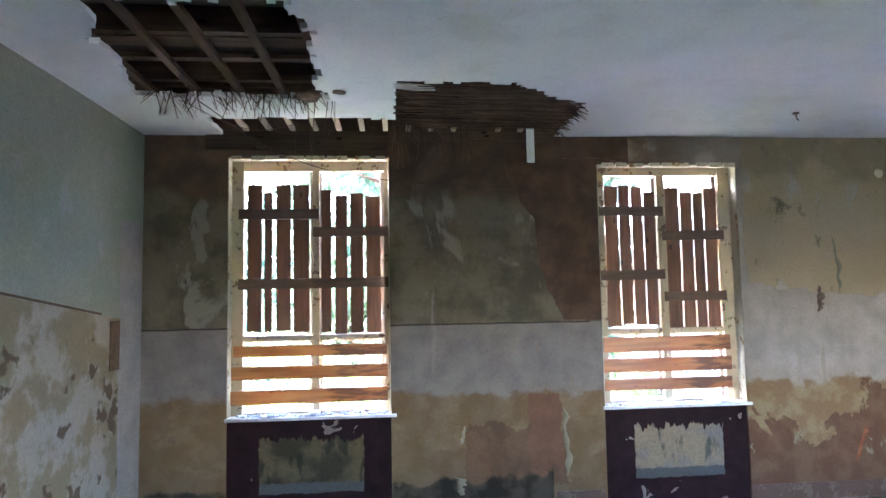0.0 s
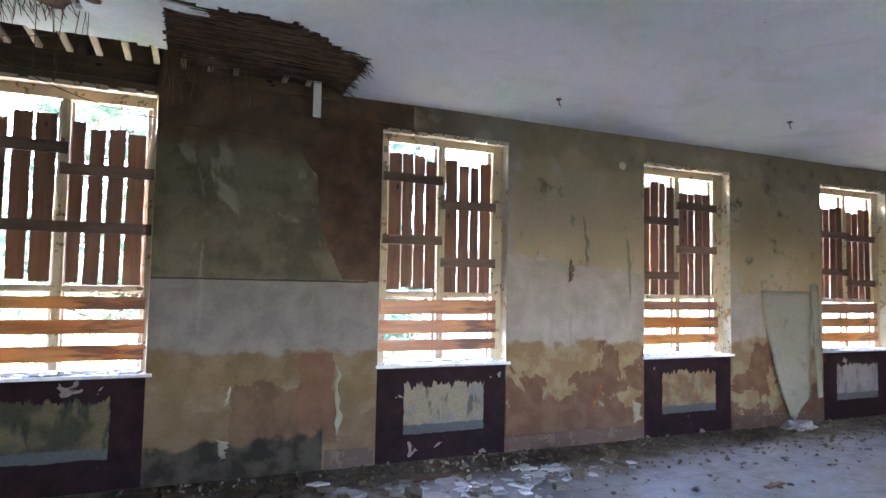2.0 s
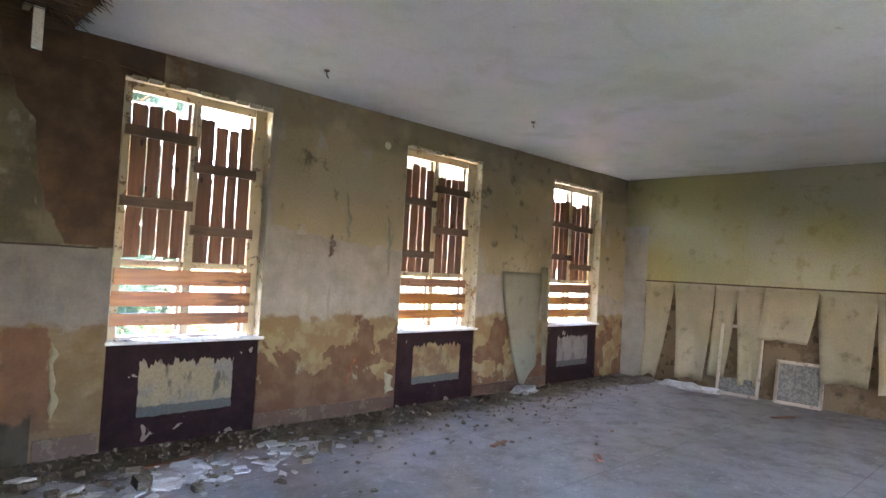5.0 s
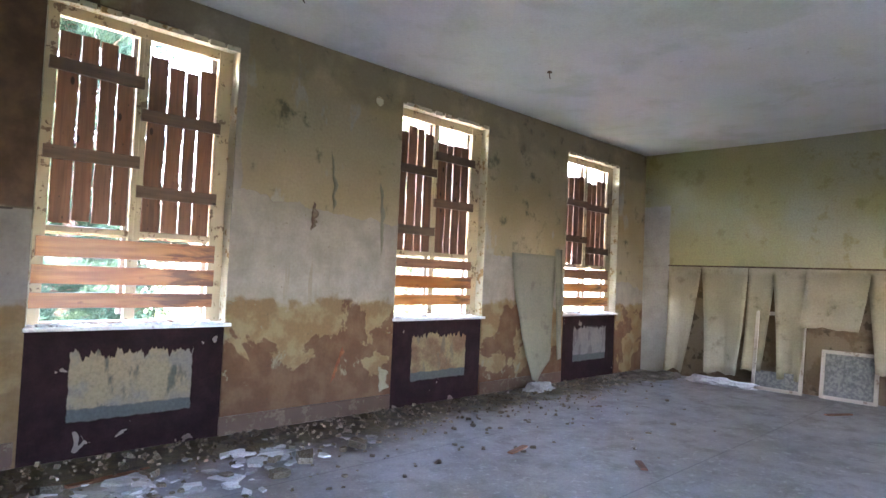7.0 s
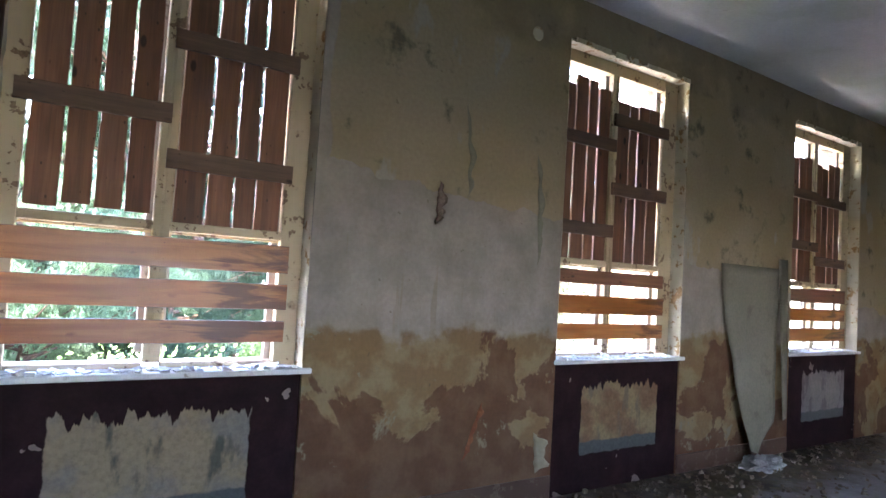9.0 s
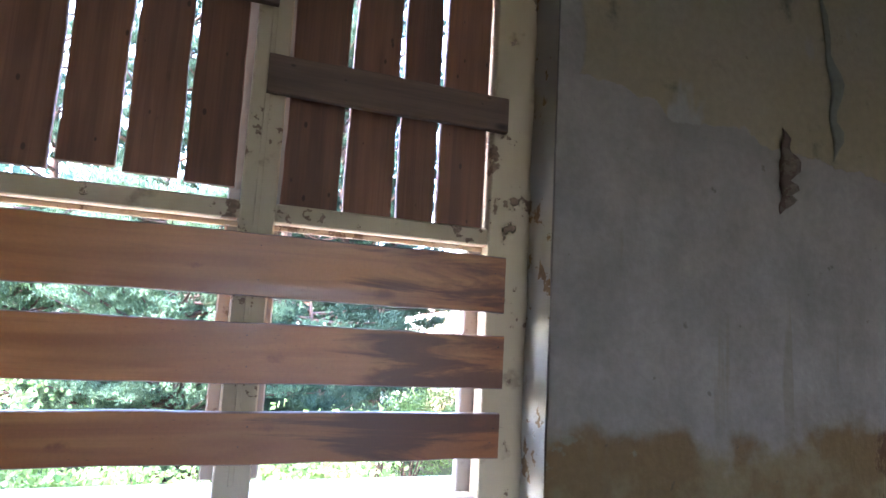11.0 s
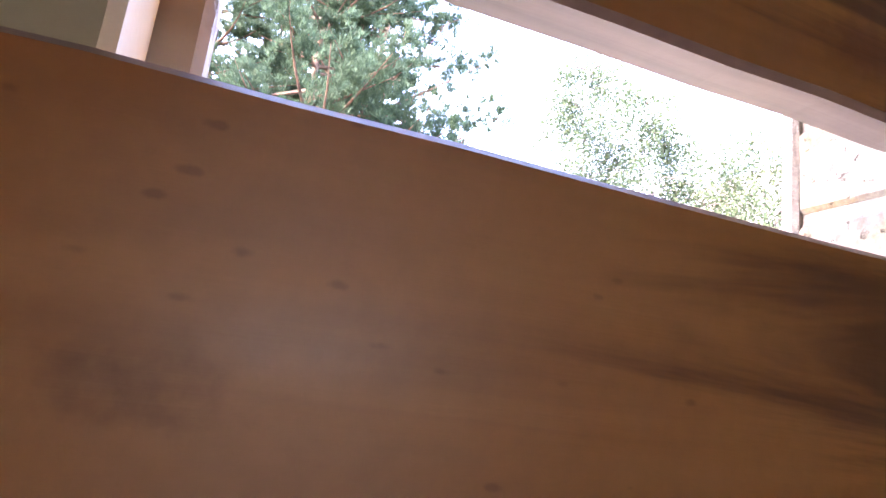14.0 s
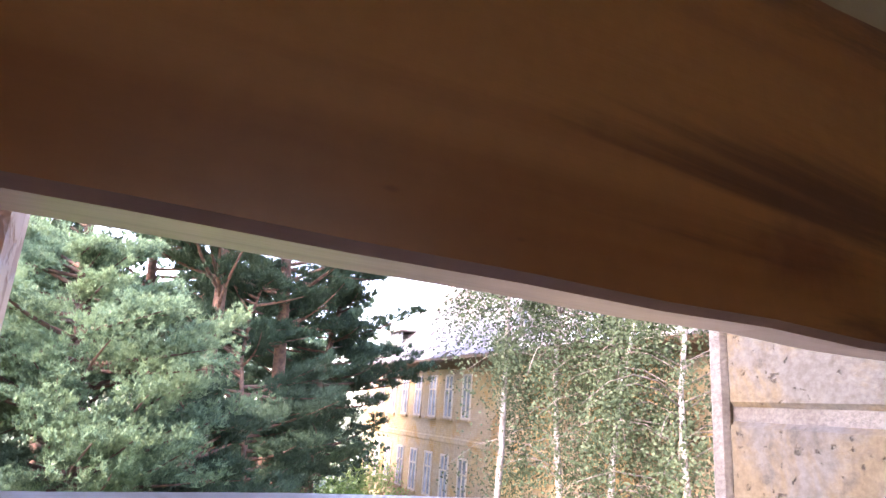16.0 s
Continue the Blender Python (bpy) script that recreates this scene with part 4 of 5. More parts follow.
sheet("wallpaper_strip", lambda u, v: (5.80 + 0.16 * u + 0.05 * v, -0.006 - 0.05 * v * (1 - u) - 0.01, 1.72 - 1.45 * v), 3, 14, M_PAPER_GREY, "narrow strip of wallpaper coming off the wall", "wallpaper")


def torn_edge(x, z, width, drop, lean, seed, mat, label):
    def place(u, v):
        w = width * (0.35 + 0.65 * abs(noise.noise(Vector((v * 5, seed, 0.3)))) * 1.6) * min(1, 6 * v, 6 * (1 - v) + 0.05)
        edge = 0.018 * noise.noise(Vector((v * 6, seed, 7.1)))
        return (x + edge + w * u + lean * v, -0.003 - 0.35 * w * u * (0.5 + v), z - drop * v)
    sheet("paper_tear", place, 3, 18, mat, label, "wallpaper tear", "wallpaper tears", 0.0015)


torn_edge(2.86, 2.2, 0.06, 0.72, 0.03, 1.3, M_PAPER_GREY, "narrow strip of wallpaper coming off the wall")
torn_edge(2.27, 2.42, 0.045, 0.56, 0.05, 4.7, M_PAPER_GREY, "torn edge of wallpaper standing off the wall")
torn_edge(2.10, 1.93, 0.07, 0.26, -0.01, 8.2, M_SKIRT, "brown torn tongue of wallpaper hanging down")
torn_edge(2.50, 0.62, 0.05, 0.34, -0.13, 3.3, M_SCAR, "narrow red-orange scar of torn paint")
# tongues of loose paper low on the wall
torn_edge(-1.40, 0.30, 0.12, 0.17, 0.05, 2.6, M_PAPER, "small curled tongue of loose old wallpaper")
torn_edge(-1.30, 0.73, 0.05, 0.16, -0.04, 5.5, M_PAPER, "small curled tongue of loose old wallpaper")
torn_edge(-0.40, 0.88, 0.07, 0.62, 0.02, 9.4, M_PAPER, "ragged pale strip of torn wallpaper on the wall")
torn_edge(2.93, 0.40, 0.12, 0.26, 0.03, 6.8, M_PAPER, "small curled tongue of loose old wallpaper")


bm = bmesh.new()
bmesh.ops.create_cone(bm, cap_ends=True, segments=18, radius1=0.046, radius2=0.04, depth=0.008, matrix=Matrix.Translation((2.8, -0.004, 3.0)) @ Matrix.Rotation(radians(90), 4, "X"))
for v in bm.verts:
    v.co += Vector((0.006, 0, 0.006)) * noise.noise(v.co * 30)
tagged(bm_ob("plaster_plug", bm, M_REVEAL), "small round pale plaster plug in the wall", "plaster plug")


# ---- leaning frames by the far wall ----
def leaning_frame(y, wide, high, lean, cover, label):
    """A light wooden frame with screen cloth, its foot on the floor and its top on the wall."""
    e = thing("leaning_frame", (X1 - 0.015 - high * math.sin(lean), y, FZ), label, "wooden frame", "frames leaning on the wall")
    e.rotation_euler = (0, lean, 0)
    t, d = 0.045, 0.028
    for nm, y0, y1, z0, z1 in (("side_bar", 0, t, 0, high), ("side_bar", -wide, -wide + t, 0, high), ("rail", -wide + t, 0, high - t, high), ("rail", -wide + t, 0, 0, t)):
        bm = bmesh.new()
        add_box(bm, -d, 0, y0 - (t if nm == "side_bar" and y0 == 0 else 0), y1 - (t if nm == "side_bar" and y0 == 0 else 0), z0, z1, bev=0.003)
        if nm == "rail":
            for v in bm.verts:
                v.co.y = min(v.co.y, -t)
                v.co.x = v.co.x * 0.86 - 0.002
        part(nm, bm, M_OUTFRAME, e)
    if cover:
        bm = bmesh.new()
        add_box(bm, -0.016, -0.012, -wide + t, -t, t, t + (high - 2 * t) * cover)
        part("screen_cloth", bm, M_MESH, e, "torn dark screen cloth")
    return e


leaning_frame(-1.72, 0.62, 1.06, radians(9), 0.22, "tall narrow greyed cream wooden frame leaning on the wall")
leaning_frame(-2.52, 0.62, 0.62, radians(11), 1.0, "small greyed cream frame with dark screen cloth leaning on the wall")


# ---- debris ----
def chip_mesh(seed, flat):
    r = random.Random(seed)
    n = r.randint(4, 6)
    vs, fs = [], []
    for i in range(n):
        an = 2 * math.pi * (i + r.uniform(-0.3, 0.3)) / n
        rad = r.uniform(0.55, 1.15)
        vs.append((rad * math.cos(an), rad * math.sin(an) * 0.8, 0))
    vs += [(x * 0.94, y * 0.94, flat * r.uniform(0.8, 1.2)) for x, y, _ in vs]
    fs = [tuple(range(n))[::-1], tuple(range(n, 2 * n))] + [(i, (i + 1) % n, n + (i + 1) % n, n + i) for i in range(n)]
    me = bpy.data.meshes.new("flake")
    me.from_pydata(vs, [], fs)
    return me


chips = []
for i in range(14):
    me = chip_mesh(i, 0.16 if i < 10 else 0.5)
    me.materials.append(M_FLAKE if i < 10 else M_RUBBLE)
    chips.append(me)
r4 = random.Random(11)
for i in range(230):
    u = r4.random()
    if u < 0.62:
        x, y, s = r4.gauss(0.1, 0.55), r4.gauss(-0.92, 0.2), abs(r4.gauss(0.045, 0.03)) + 0.015
    elif u < 0.8:
        x, y, s = r4.gauss(1.55, 0.35), r4.gauss(-0.78, 0.16), abs(r4.gauss(0.04, 0.025)) + 0.012
    else:
        x, y, s = r4.uniform(-1.5, 5.5), r4.uniform(-2.4, -0.5), abs(r4.gauss(0.012, 0.012)) + 0.008
    if -2.6 < y < -0.2:
        me = r4.choice(chips[:10] if u < 0.8 and r4.random() < 0.8 else chips[10:])
        ob = new("plaster_flake" if me.materials[0] is M_FLAKE else "rubble_stone", me)
        ob.matrix_world = pose(x, y, 0.001, r4.uniform(-4, 4), r4.uniform(-4, 4), r4.uniform(0, 360)) @ Matrix.Scale(s, 4)
        ob.location.z = FZ + s * 0.07
        tagged(ob, "broken pale plaster flake lying on the dusty floor" if me.materials[0] is M_FLAKE else "small brown piece of rubble on the dusty floor", "rubble", "rubble on the floor")
for i in range(44):
    x, y = (r4.gauss(-0.05, 0.42), r4.gauss(-0.95, 0.16)) if i < 34 else (r4.gauss(1.6, 0.25), r4.gauss(-0.75, 0.1))
    me = chips[i % 10]
    ob = new("plaster_slab", me)
    s = r4.uniform(0.05, 0.15)
    ob.matrix_world = pose(x, y, FZ + 0.012, r4.uniform(-7, 7), r4.uniform(-7, 7), r4.uniform(0, 360)) @ Matrix.Diagonal((s, s, s * 0.55, 1))
    tagged(ob, "flat broken slab of pale ceiling plaster on the floor", "plaster slab", "plaster slabs on the floor")
for i in range(90):
    x, y, s = r4.uniform(0.3, 6.5), -0.65 - abs(r4.gauss(0, 0.65)), abs(r4.gauss(0.012, 0.01)) + 0.009
    ob = new("rubble_stone", r4.choice(chips[10:]))
    ob.matrix_world = pose(x, y, FZ + s * 0.05, r4.uniform(-6, 6), r4.uniform(-6, 6), r4.uniform(0, 360)) @ Matrix.Scale(s, 4)
    tagged(ob, "small brown piece of rubble on the dusty floor", "rubble", "rubble on the floor")
bm = bmesh.new()
for i in range(1500):
    x, y = r4.uniform(-2.6, 7.8), -abs(r4.gauss(0.0, 0.42)) - 0.03
    if y < -1.7:
        continue
    s = abs(r4.gauss(0.009, 0.006)) + 0.004
    m = pose(x, y, FZ + s * 0.3, r4.uniform(0, 90), r4.uniform(0, 90), r4.uniform(0, 360)) @ Matrix.Diagonal((s, s * r4.uniform(0.5, 1), s * 0.5, 1))
    bmesh.ops.create_cube(bm, size=1.6, matrix=m)
tagged(bm_ob("floor_grit", bm, M_RUBBLE), "fine grit and crumbs of plaster along the wall", "grit", kind="stuff")


def lump(x, y, sx, sy, sz, seed, mat, label):
    bm = bmesh.new()
    bmesh.ops.create_icosphere(bm, subdivisions=4, radius=1)
    for v in bm.verts:
        k = 1 + 0.45 * noise.noise(v.co * 1.7 + Vector((seed, 0, 0))) + 0.2 * noise.noise(v.co * 5 + Vector((0, seed, 0)))
        v.co = Vector((v.co.x * sx * k, v.co.y * sy * k, max(-0.1, v.co.z) * sz * k))
    ob = bm_ob("fallen_plaster", bm, mat)
    ob.location = (x, y, FZ)
    return tagged(ob, label, "fallen plaster", "fallen plaster on the floor")


lump(5.32, -0.2, 0.22, 0.12, 0.1, 2, M_FLAKE, "heap of pale fallen plaster and paper")
lump(7.75, -0.55, 0.45, 0.22, 0.07, 5, M_RUBBLE, "low heap of fallen plaster by the far wall")
lump(7.95, -1.3, 0.2, 0.5, 0.08, 6, M_FLAKE, "low heap of fallen plaster by the far wall")
lump(7.6, -0.3, 0.5, 0.15, 0.05, 9, M_RUBBLE, "low heap of fallen plaster by the far wall")
for x, y, an, ln in ((2.9, -1.75, 12, 0.26), (0.15, -0.62, 8, 0.5), (6.9, -2.9, -30, 0.35), (3.4, -2.6, 40, 0.2)):
    SEED[0] += 1
    ob = bm_ob("wood_offcut", board_mesh(ln, 0.05, 0.015, SEED[0]), M_PLANK_OLD)
    ob.matrix_world = pose(x, y, FZ + 0.018, -90, 0, an)
    tagged(ob, "short brown wood offcut lying on the floor", "wood offcut", "offcuts on the floor")
# crumbs on the sills
for w in WINS:
    bm = bmesh.new()
    for i in range(150):
        x, y = r4.uniform(w["a"] + 0.03, w["b"] - 0.03), r4.uniform(0.0, 0.1)
        s = abs(r4.gauss(0.010, 0.007)) + 0.004
        m = pose(x, y, 0.86 + s * 0.25, r4.uniform(-20, 20), r4.uniform(-20, 20), r4.uniform(0, 360)) @ Matrix.Diagonal((s * 1.6, s, s * 0.5, 1))
        bmesh.ops.create_cube(bm, size=1.2, matrix=m)
    tagged(bm_ob("sill_crumbs", bm, M_FLAKE), "white crumbs of flaked paint on the window sill", "crumbs", kind="stuff")


# ---- outside ----
G = -6.2
struct(box_ob("ground", M_GRASS, -900, 900, TH + 0.1, 1500, G - 0.5, G), "green forest floor", "ground")
struct(box_ob("ground_behind", M_GRASS, -900, 900, -1500, YB - 0.4, G - 0.5, G), "green forest floor", "ground")


# added out of view: pale strip that reflects daylight up to the ceiling
struct(box_ob("gravel_yard", M_BOUNCE, -60, 60, TH + 0.12, 8.6, G + 0.002, G + 0.03), "unseen pale ground strip added to bounce light into the room", "ground")


def limb_mesh(bm, pts, r0, r1, sides=7):
    rings = []
    for i, p in enumerate(pts):
        d = (pts[min(i + 1, len(pts) - 1)] - pts[max(i - 1, 0)]).normalized()
        s = d.cross(Vector((0.3, 1, 0.1))).normalized()
        u = d.cross(s)
        r = r0 + (r1 - r0) * i / (len(pts) - 1)
        rings.append([bm.verts.new(p + (s * math.cos(2 * math.pi * j / sides) + u * math.sin(2 * math.pi * j / sides)) * r) for j in range(sides)])
    for a, b in zip(rings, rings[1:]):
        for j in range(sides):
            bm.faces.new((a[j], a[(j + 1) % sides], b[(j + 1) % sides], b[j]))


def blades(points, dirs, per, length, width, seed, spread):
    """Many thin triangles that start at the points and fan out round the directions."""
    g = np.random.default_rng(seed)
    n = len(points)
    p = np.repeat(points, per, axis=0)
    d = np.repeat(dirs, per, axis=0) + g.normal(0, spread, (n * per, 3))
    d /= np.linalg.norm(d, axis=1)[:, None] + 1e-9
    s = np.cross(d, g.normal(0, 1, (n * per, 3)))
    s /= np.linalg.norm(s, axis=1)[:, None] + 1e-9
    ln = length * g.uniform(0.6, 1.2, (n * per, 1))
    v = np.stack([p - s * width / 2, p + s * width / 2, p + d * ln], axis=1).reshape(-1, 3)
    f = np.arange(n * per * 3).reshape(-1, 3)
    return v, f


def leaf_quads(points, size, seed):
    g = np.random.default_rng(seed)
    n = len(points)
    d = g.normal(0, 1, (n, 3)) + np.array([0, 0, -0.7])
    d /= np.linalg.norm(d, axis=1)[:, None]
    s = np.cross(d, g.normal(0, 1, (n, 3)))
    s /= np.linalg.norm(s, axis=1)[:, None]
    z = size * g.uniform(0.6, 1.2, (n, 1))
    v = np.stack([points, points + d * z * 0.5 + s * z * 0.36, points + d * z, points + d * z * 0.5 - s * z * 0.36], axis=1).reshape(-1, 3)
    return v, np.arange(n * 4).reshape(-1, 4)


def np_mesh(name, v, f, mat):
    me = bpy.data.meshes.new(name)
    k = f.shape[1]
    me.vertices.add(len(v)), me.loops.add(f.size), me.polygons.add(len(f))
    me.vertices.foreach_set("co", v.astype(np.float32).ravel())
    me.loops.foreach_set("vertex_index", f.astype(np.int32).ravel())
    me.polygons.foreach_set("loop_start", np.arange(0, f.size, k, dtype=np.int32))
    me.update(calc_edges=True)
    me.materials.append(mat)
    return new(name, me)


def pine(x, y, height, low, radius, seed, label, mat, tufts=16, lean=0.0, needle=0.2, wide=0.022, limbs=46, dome=False):
    g = random.Random(seed)
    e = thing("pine_tree", (x, y, G), label, "pine tree", "pines outside")
    bm = bmesh.new()
    trunk = [Vector((lean * i / 9 * height * 0.1 + 0.3 * math.sin(i * 0.9 + seed), 0.2 * math.sin(i * 1.3 + seed), height * i / 9)) for i in range(10)]
    limb_mesh(bm, trunk, height * 0.010 + 0.05, 0.03, 9)
    pts, dirs = [], []
    for i in range(limbs):
        t = low + (1 - low) * ((i + g.random()) / limbs) ** 0.9
        k = t * 9
        base = trunk[min(8, int(k))].lerp(trunk[min(9, int(k) + 1)], k - int(k))
        an = g.uniform(0, 2 * math.pi)
        shape = math.sin(math.pi * min(1, 0.18 + 0.82 * (t - low) / (1 - low)) ** 0.8)
        if dome:
            shape = math.sqrt(max(0.0, 1 - ((t - low) / (1 - low)) ** 2.6))
        ln = radius * (0.35 + 0.75 * shape) * g.uniform(0.6, 1.15)
        out = Vector((math.cos(an), math.sin(an), g.uniform(-0.1, 0.45)))
        side = Vector((-math.sin(an), math.cos(an), 0))
        bend = g.uniform(-0.3, 0.3)
        lp = [base + out * ln * q + side * bend * ln * q * q + Vector((0, 0, 0.12 * ln * q * q)) for q in (0, 0.25, 0.5, 0.75, 1)]
        limb_mesh(bm, lp, 0.03 + ln * 0.012, 0.008, 5)
        for j in range(int(tufts * (0.5 + ln / radius))):
            q = g.uniform(0.3, 1.05)
            c = base + out * ln * q + side * (bend * ln * q * q + g.gauss(0, 0.16) * ln * (0.4 + q * 0.5)) + Vector((0, 0, 0.12 * ln * q * q + abs(g.gauss(0, 0.14))))
            for r in range(6):
                pts.append(c + Vector((g.gauss(0, 0.085), g.gauss(0, 0.085), g.gauss(0, 0.05))))
                dirs.append(out * 0.5 + Vector((0, 0, 0.8)))
    part("trunk", bm, M_BARK, e, "reddish scaly bark", True)
    v, f = blades(np.array(pts), np.array(dirs), 11, needle, wide, seed, 0.55)
    part("crown", np_mesh("crown", v, f, mat), mat, e, "blue-green needles")
    return e


pine(-0.3, 13.4, 9.9, 0.30, 2.5, 3, "bushy blue-green pine close to the window", M_NEEDLE, 50, 0, 0.12, 0.02, 120, True)
pine(-3.6, 14.0, 9.6, 0.25, 2.5, 8, "bushy blue-green pine close to the window", M_NEEDLE, 36, 0, 0.13, 0.02, 90, True)
pine(2.2, 15.5, 7.2, 0.2, 2.0, 9, "low bushy pine below the tall ones", M_NEEDLE_DK, 26, 0, 0.2, 0.02, 70, True)
pine(2.0, 18.5, 23.0, 0.42, 3.6, 5, "tall pine with red bark and a wide crown", M_NEEDLE_DK, 26, 0.25, 0.26, 0.026, 76)
pine(4.6, 21.0, 25.0, 0.36, 4.4, 12, "tall pine with red bark and a wide crown", M_NEEDLE_DK, 28, 0.1, 0.26, 0.026, 90)
pine(-1.2, 21.0, 21.0, 0.4, 3.4, 14, "tall pine with red bark and a wide crown", M_NEEDLE_DK, 24, -0.1, 0.26, 0.026, 60)
pine(3.7, 19.4, 11.0, 0.12, 2.6, 17, "dark twiggy pine between the tall trunks", M_NEEDLE_DK, 24, 0.1, 0.24, 0.024, 70, True)
pine(8.2, 28.0, 12.5, 0.3, 2.6, 21, "smaller pine behind the tall ones", M_NEEDLE, 22, 0.1, 0.26, 0.03, 50, True)
pine(5.6, 26.0, 13.0, 0.2, 3.0, 22, "smaller pine behind the tall ones", M_NEEDLE_DK, 22, 0.1, 0.26, 0.03, 60, True)
pine(-5.5, 24.0, 22.0, 0.35, 4.0, 23, "tall pine with red bark and a wide crown", M_NEEDLE_DK, 20, 0.0, 0.28, 0.03, 54)


pine(0.6, 25.0, 24.0, 0.3, 3.8, 25, "tall pine with red bark and a wide crown", M_NEEDLE_DK, 18, 0.1, 0.28, 0.034, 64)
pine(3.2, 29.0, 26.0, 0.25, 4.4, 26, "tall pine with red bark and a wide crown", M_NEEDLE_DK, 18, 0.0, 0.28, 0.036, 70)
pine(7.4, 24.0, 17.0, 0.25, 3.2, 27, "slim pine with red bark beside the tall ones", M_NEEDLE_DK, 20, 0.0, 0.26, 0.03, 60)


def birch(x, y, height, lean, radius, seed, leaves, low, label):
    g = random.Random(seed)
    e = thing("birch_tree", (x, y, G), label, "birch tree", "birches outside")
    bm = bmesh.new()
    trunk = [Vector((lean * height * (i / 9) ** 1.3 + 0.1 * math.sin(i + seed), 0.1 * math.sin(i * 1.7), height * i / 9)) for i in range(10)]
    limb_mesh(bm, trunk, 0.13, 0.02, 8)
    bt, lf = bmesh.new(), []
    for i in range(90):
        t = low + (0.98 - low) * g.random()
        k = t * 9
        base = trunk[min(8, int(k))].lerp(trunk[min(9, int(k) + 1)], k - int(k))
        an = g.uniform(0, 2 * math.pi)
        ln = radius * g.uniform(0.35, 1.0) * (1.2 - 0.75 * t)
        out = Vector((math.cos(an), math.sin(an), 0))
        lp = [base + out * ln * q + Vector((0, 0, ln * (0.75 * q - 0.85 * q * q))) for q in (0, 0.25, 0.5, 0.75, 1)]
        limb_mesh(bt, lp, 0.022, 0.005, 4)
        for j in range(leaves // 90):
            q = g.uniform(0.12, 1.0) ** 0.6
            c = base + out * ln * q + Vector((0, 0, ln * (0.75 * q - 0.85 * q * q)))
            drop = abs(g.gauss(0, 0.8)) * (0.3 + q)
            strand = math.sin(j * 2.4 + i)
            lf.append(c + Vector((g.gauss(0, 0.14) + 0.18 * strand, g.gauss(0, 0.2), -drop)))
    part("trunk", bm, M_BIRCHBARK, e, "white bark with dark marks", True)
    tagged(part("branchwork", bt, M_BARKGREY, e, "thin dark drooping branches", True), kind="stuff")
    v, f = leaf_quads(np.array(lf), 0.095, seed)
    part("crown", np_mesh("crown", v, f, M_BIRCHLEAF), M_BIRCHLEAF, e, "small green leaves")
    return e


birch(11.5, 14.6, 17.0, 0.02, 4.6, 31, 30000, 0.34, "slender white birch with drooping leafy branches")
birch(11.6, 12.9, 15.0, 0.12, 3.8, 33, 22000, 0.32, "leaning white birch with drooping leafy branches")
birch(10.3, 15.6, 19.0, 0.01, 4.2, 41, 30000, 0.46, "slender white birch with drooping leafy branches")
birch(12.3, 10.8, 15.0, 0.03, 4.4, 37, 27000, 0.26, "slender white birch with drooping leafy branches")


def shrub(x, y, high, wide, seed, n, label):
    g = np.random.default_rng(seed)
    e = thing("shrub", (x, y, G), label, "shrub", "shrubs outside")
    bm = bmesh.new()
    for i in range(7):
        an = i * 0.9 + seed
        tip = Vector((math.cos(an) * wide * 0.6, math.sin(an) * wide * 0.6, high * (0.6 + 0.05 * i)))
        limb_mesh(bm, [Vector((0, 0, 0)), tip * 0.5 + Vector((0, 0, high * 0.1)), tip], 0.05, 0.01, 5)
    part("stems", bm, M_BARK, e)
    c = g.normal(0, 1, (60, 3))
    c /= np.linalg.norm(c, axis=1)[:, None]
    c = c * np.array([wide, wide, high * 0.45]) * g.uniform(0.5, 1, (60, 1)) + np.array([0, 0, high * 0.55])
    p = np.repeat(c, n // 60, axis=0) + g.normal(0, 0.28, (n // 60 * 60, 3))
    v, f = leaf_quads(p, 0.12, seed)
    part("foliage", np_mesh("foliage", v, f, M_SHRUB), M_SHRUB, e, "bright green leaves")
    return e


for i in range(8):
    shrub(-6.3 + i * 1.3, 9.3 + 0.7 * math.sin(i * 2.1), (6.9 if i < 4 else 5.8) + 0.2 * math.sin(i * 1.3), 1.3, 41 + i, 9000, "tall bright green leafy shrub close to the building")
shrub(9.5, 26.0, 4.6, 2.6, 44, 9000, "dark green leafy shrub by the building")
shrub(12.0, 31.0, 5.0, 2.4, 45, 8000, "dark green leafy shrub by the building")
# far woods behind and the undergrowth before them
g = np.random.default_rng(50)
c = np.stack([g.uniform(-40, 13, 500), g.uniform(29, 37, 500), G + 5.5 * g.random(500) ** 0.8], axis=1)
v, f = leaf_quads(np.repeat(c, 60, axis=0) + g.normal(0, 0.55, (30000, 3)), 0.3, 53)
tagged(np_mesh("undergrowth", v, f, M_NEEDLE_DK), "dark green undergrowth at the edge of the woods", "undergrowth", kind="stuff")
g = np.random.default_rng(51)
pts = []
for i in range(60):
    x, y, h = g.uniform(-60, 14), g.uniform(38, 60), g.uniform(13, 23)
    c = g.normal(0, 1, (90, 3)) * np.array([1.9, 1.9, h * 0.22]) + np.array([x, y, G + h * 0.58])
    pts.append(np.repeat(c, 5, axis=0) + g.normal(0, 0.5, (450, 3)))
pts = np.concatenate(pts)
v, f = leaf_quads(pts, 0.75, 52)
tagged(np_mesh("far_woods", v, f, M_NEEDLE_DK), "dark green woods in the distance", "woods", kind="stuff")


# the yellow wing with its round end
def wing_path(t):
    """The wall's line: along the long side, then round the end. t in metres; gives the point and the outward normal."""
    if t < 31.0:
        return Vector((14.0, 6.0 + t, 0)), Vector((-1, 0, 0))
    an = (t - 31.0) / 6.0
    return Vector((20.0 - 6.0 * math.cos(an), 37.0 + 6.0 * math.sin(an), 0)), Vector((-math.cos(an), math.sin(an), 0))


EAVE = 3.55
house = thing("apartment_building", (14.0, 6.0, G), "old yellow brick building with a round end and decayed shingle roof", "building")
inv = Matrix.Translation((-14.0, -6.0, -G))


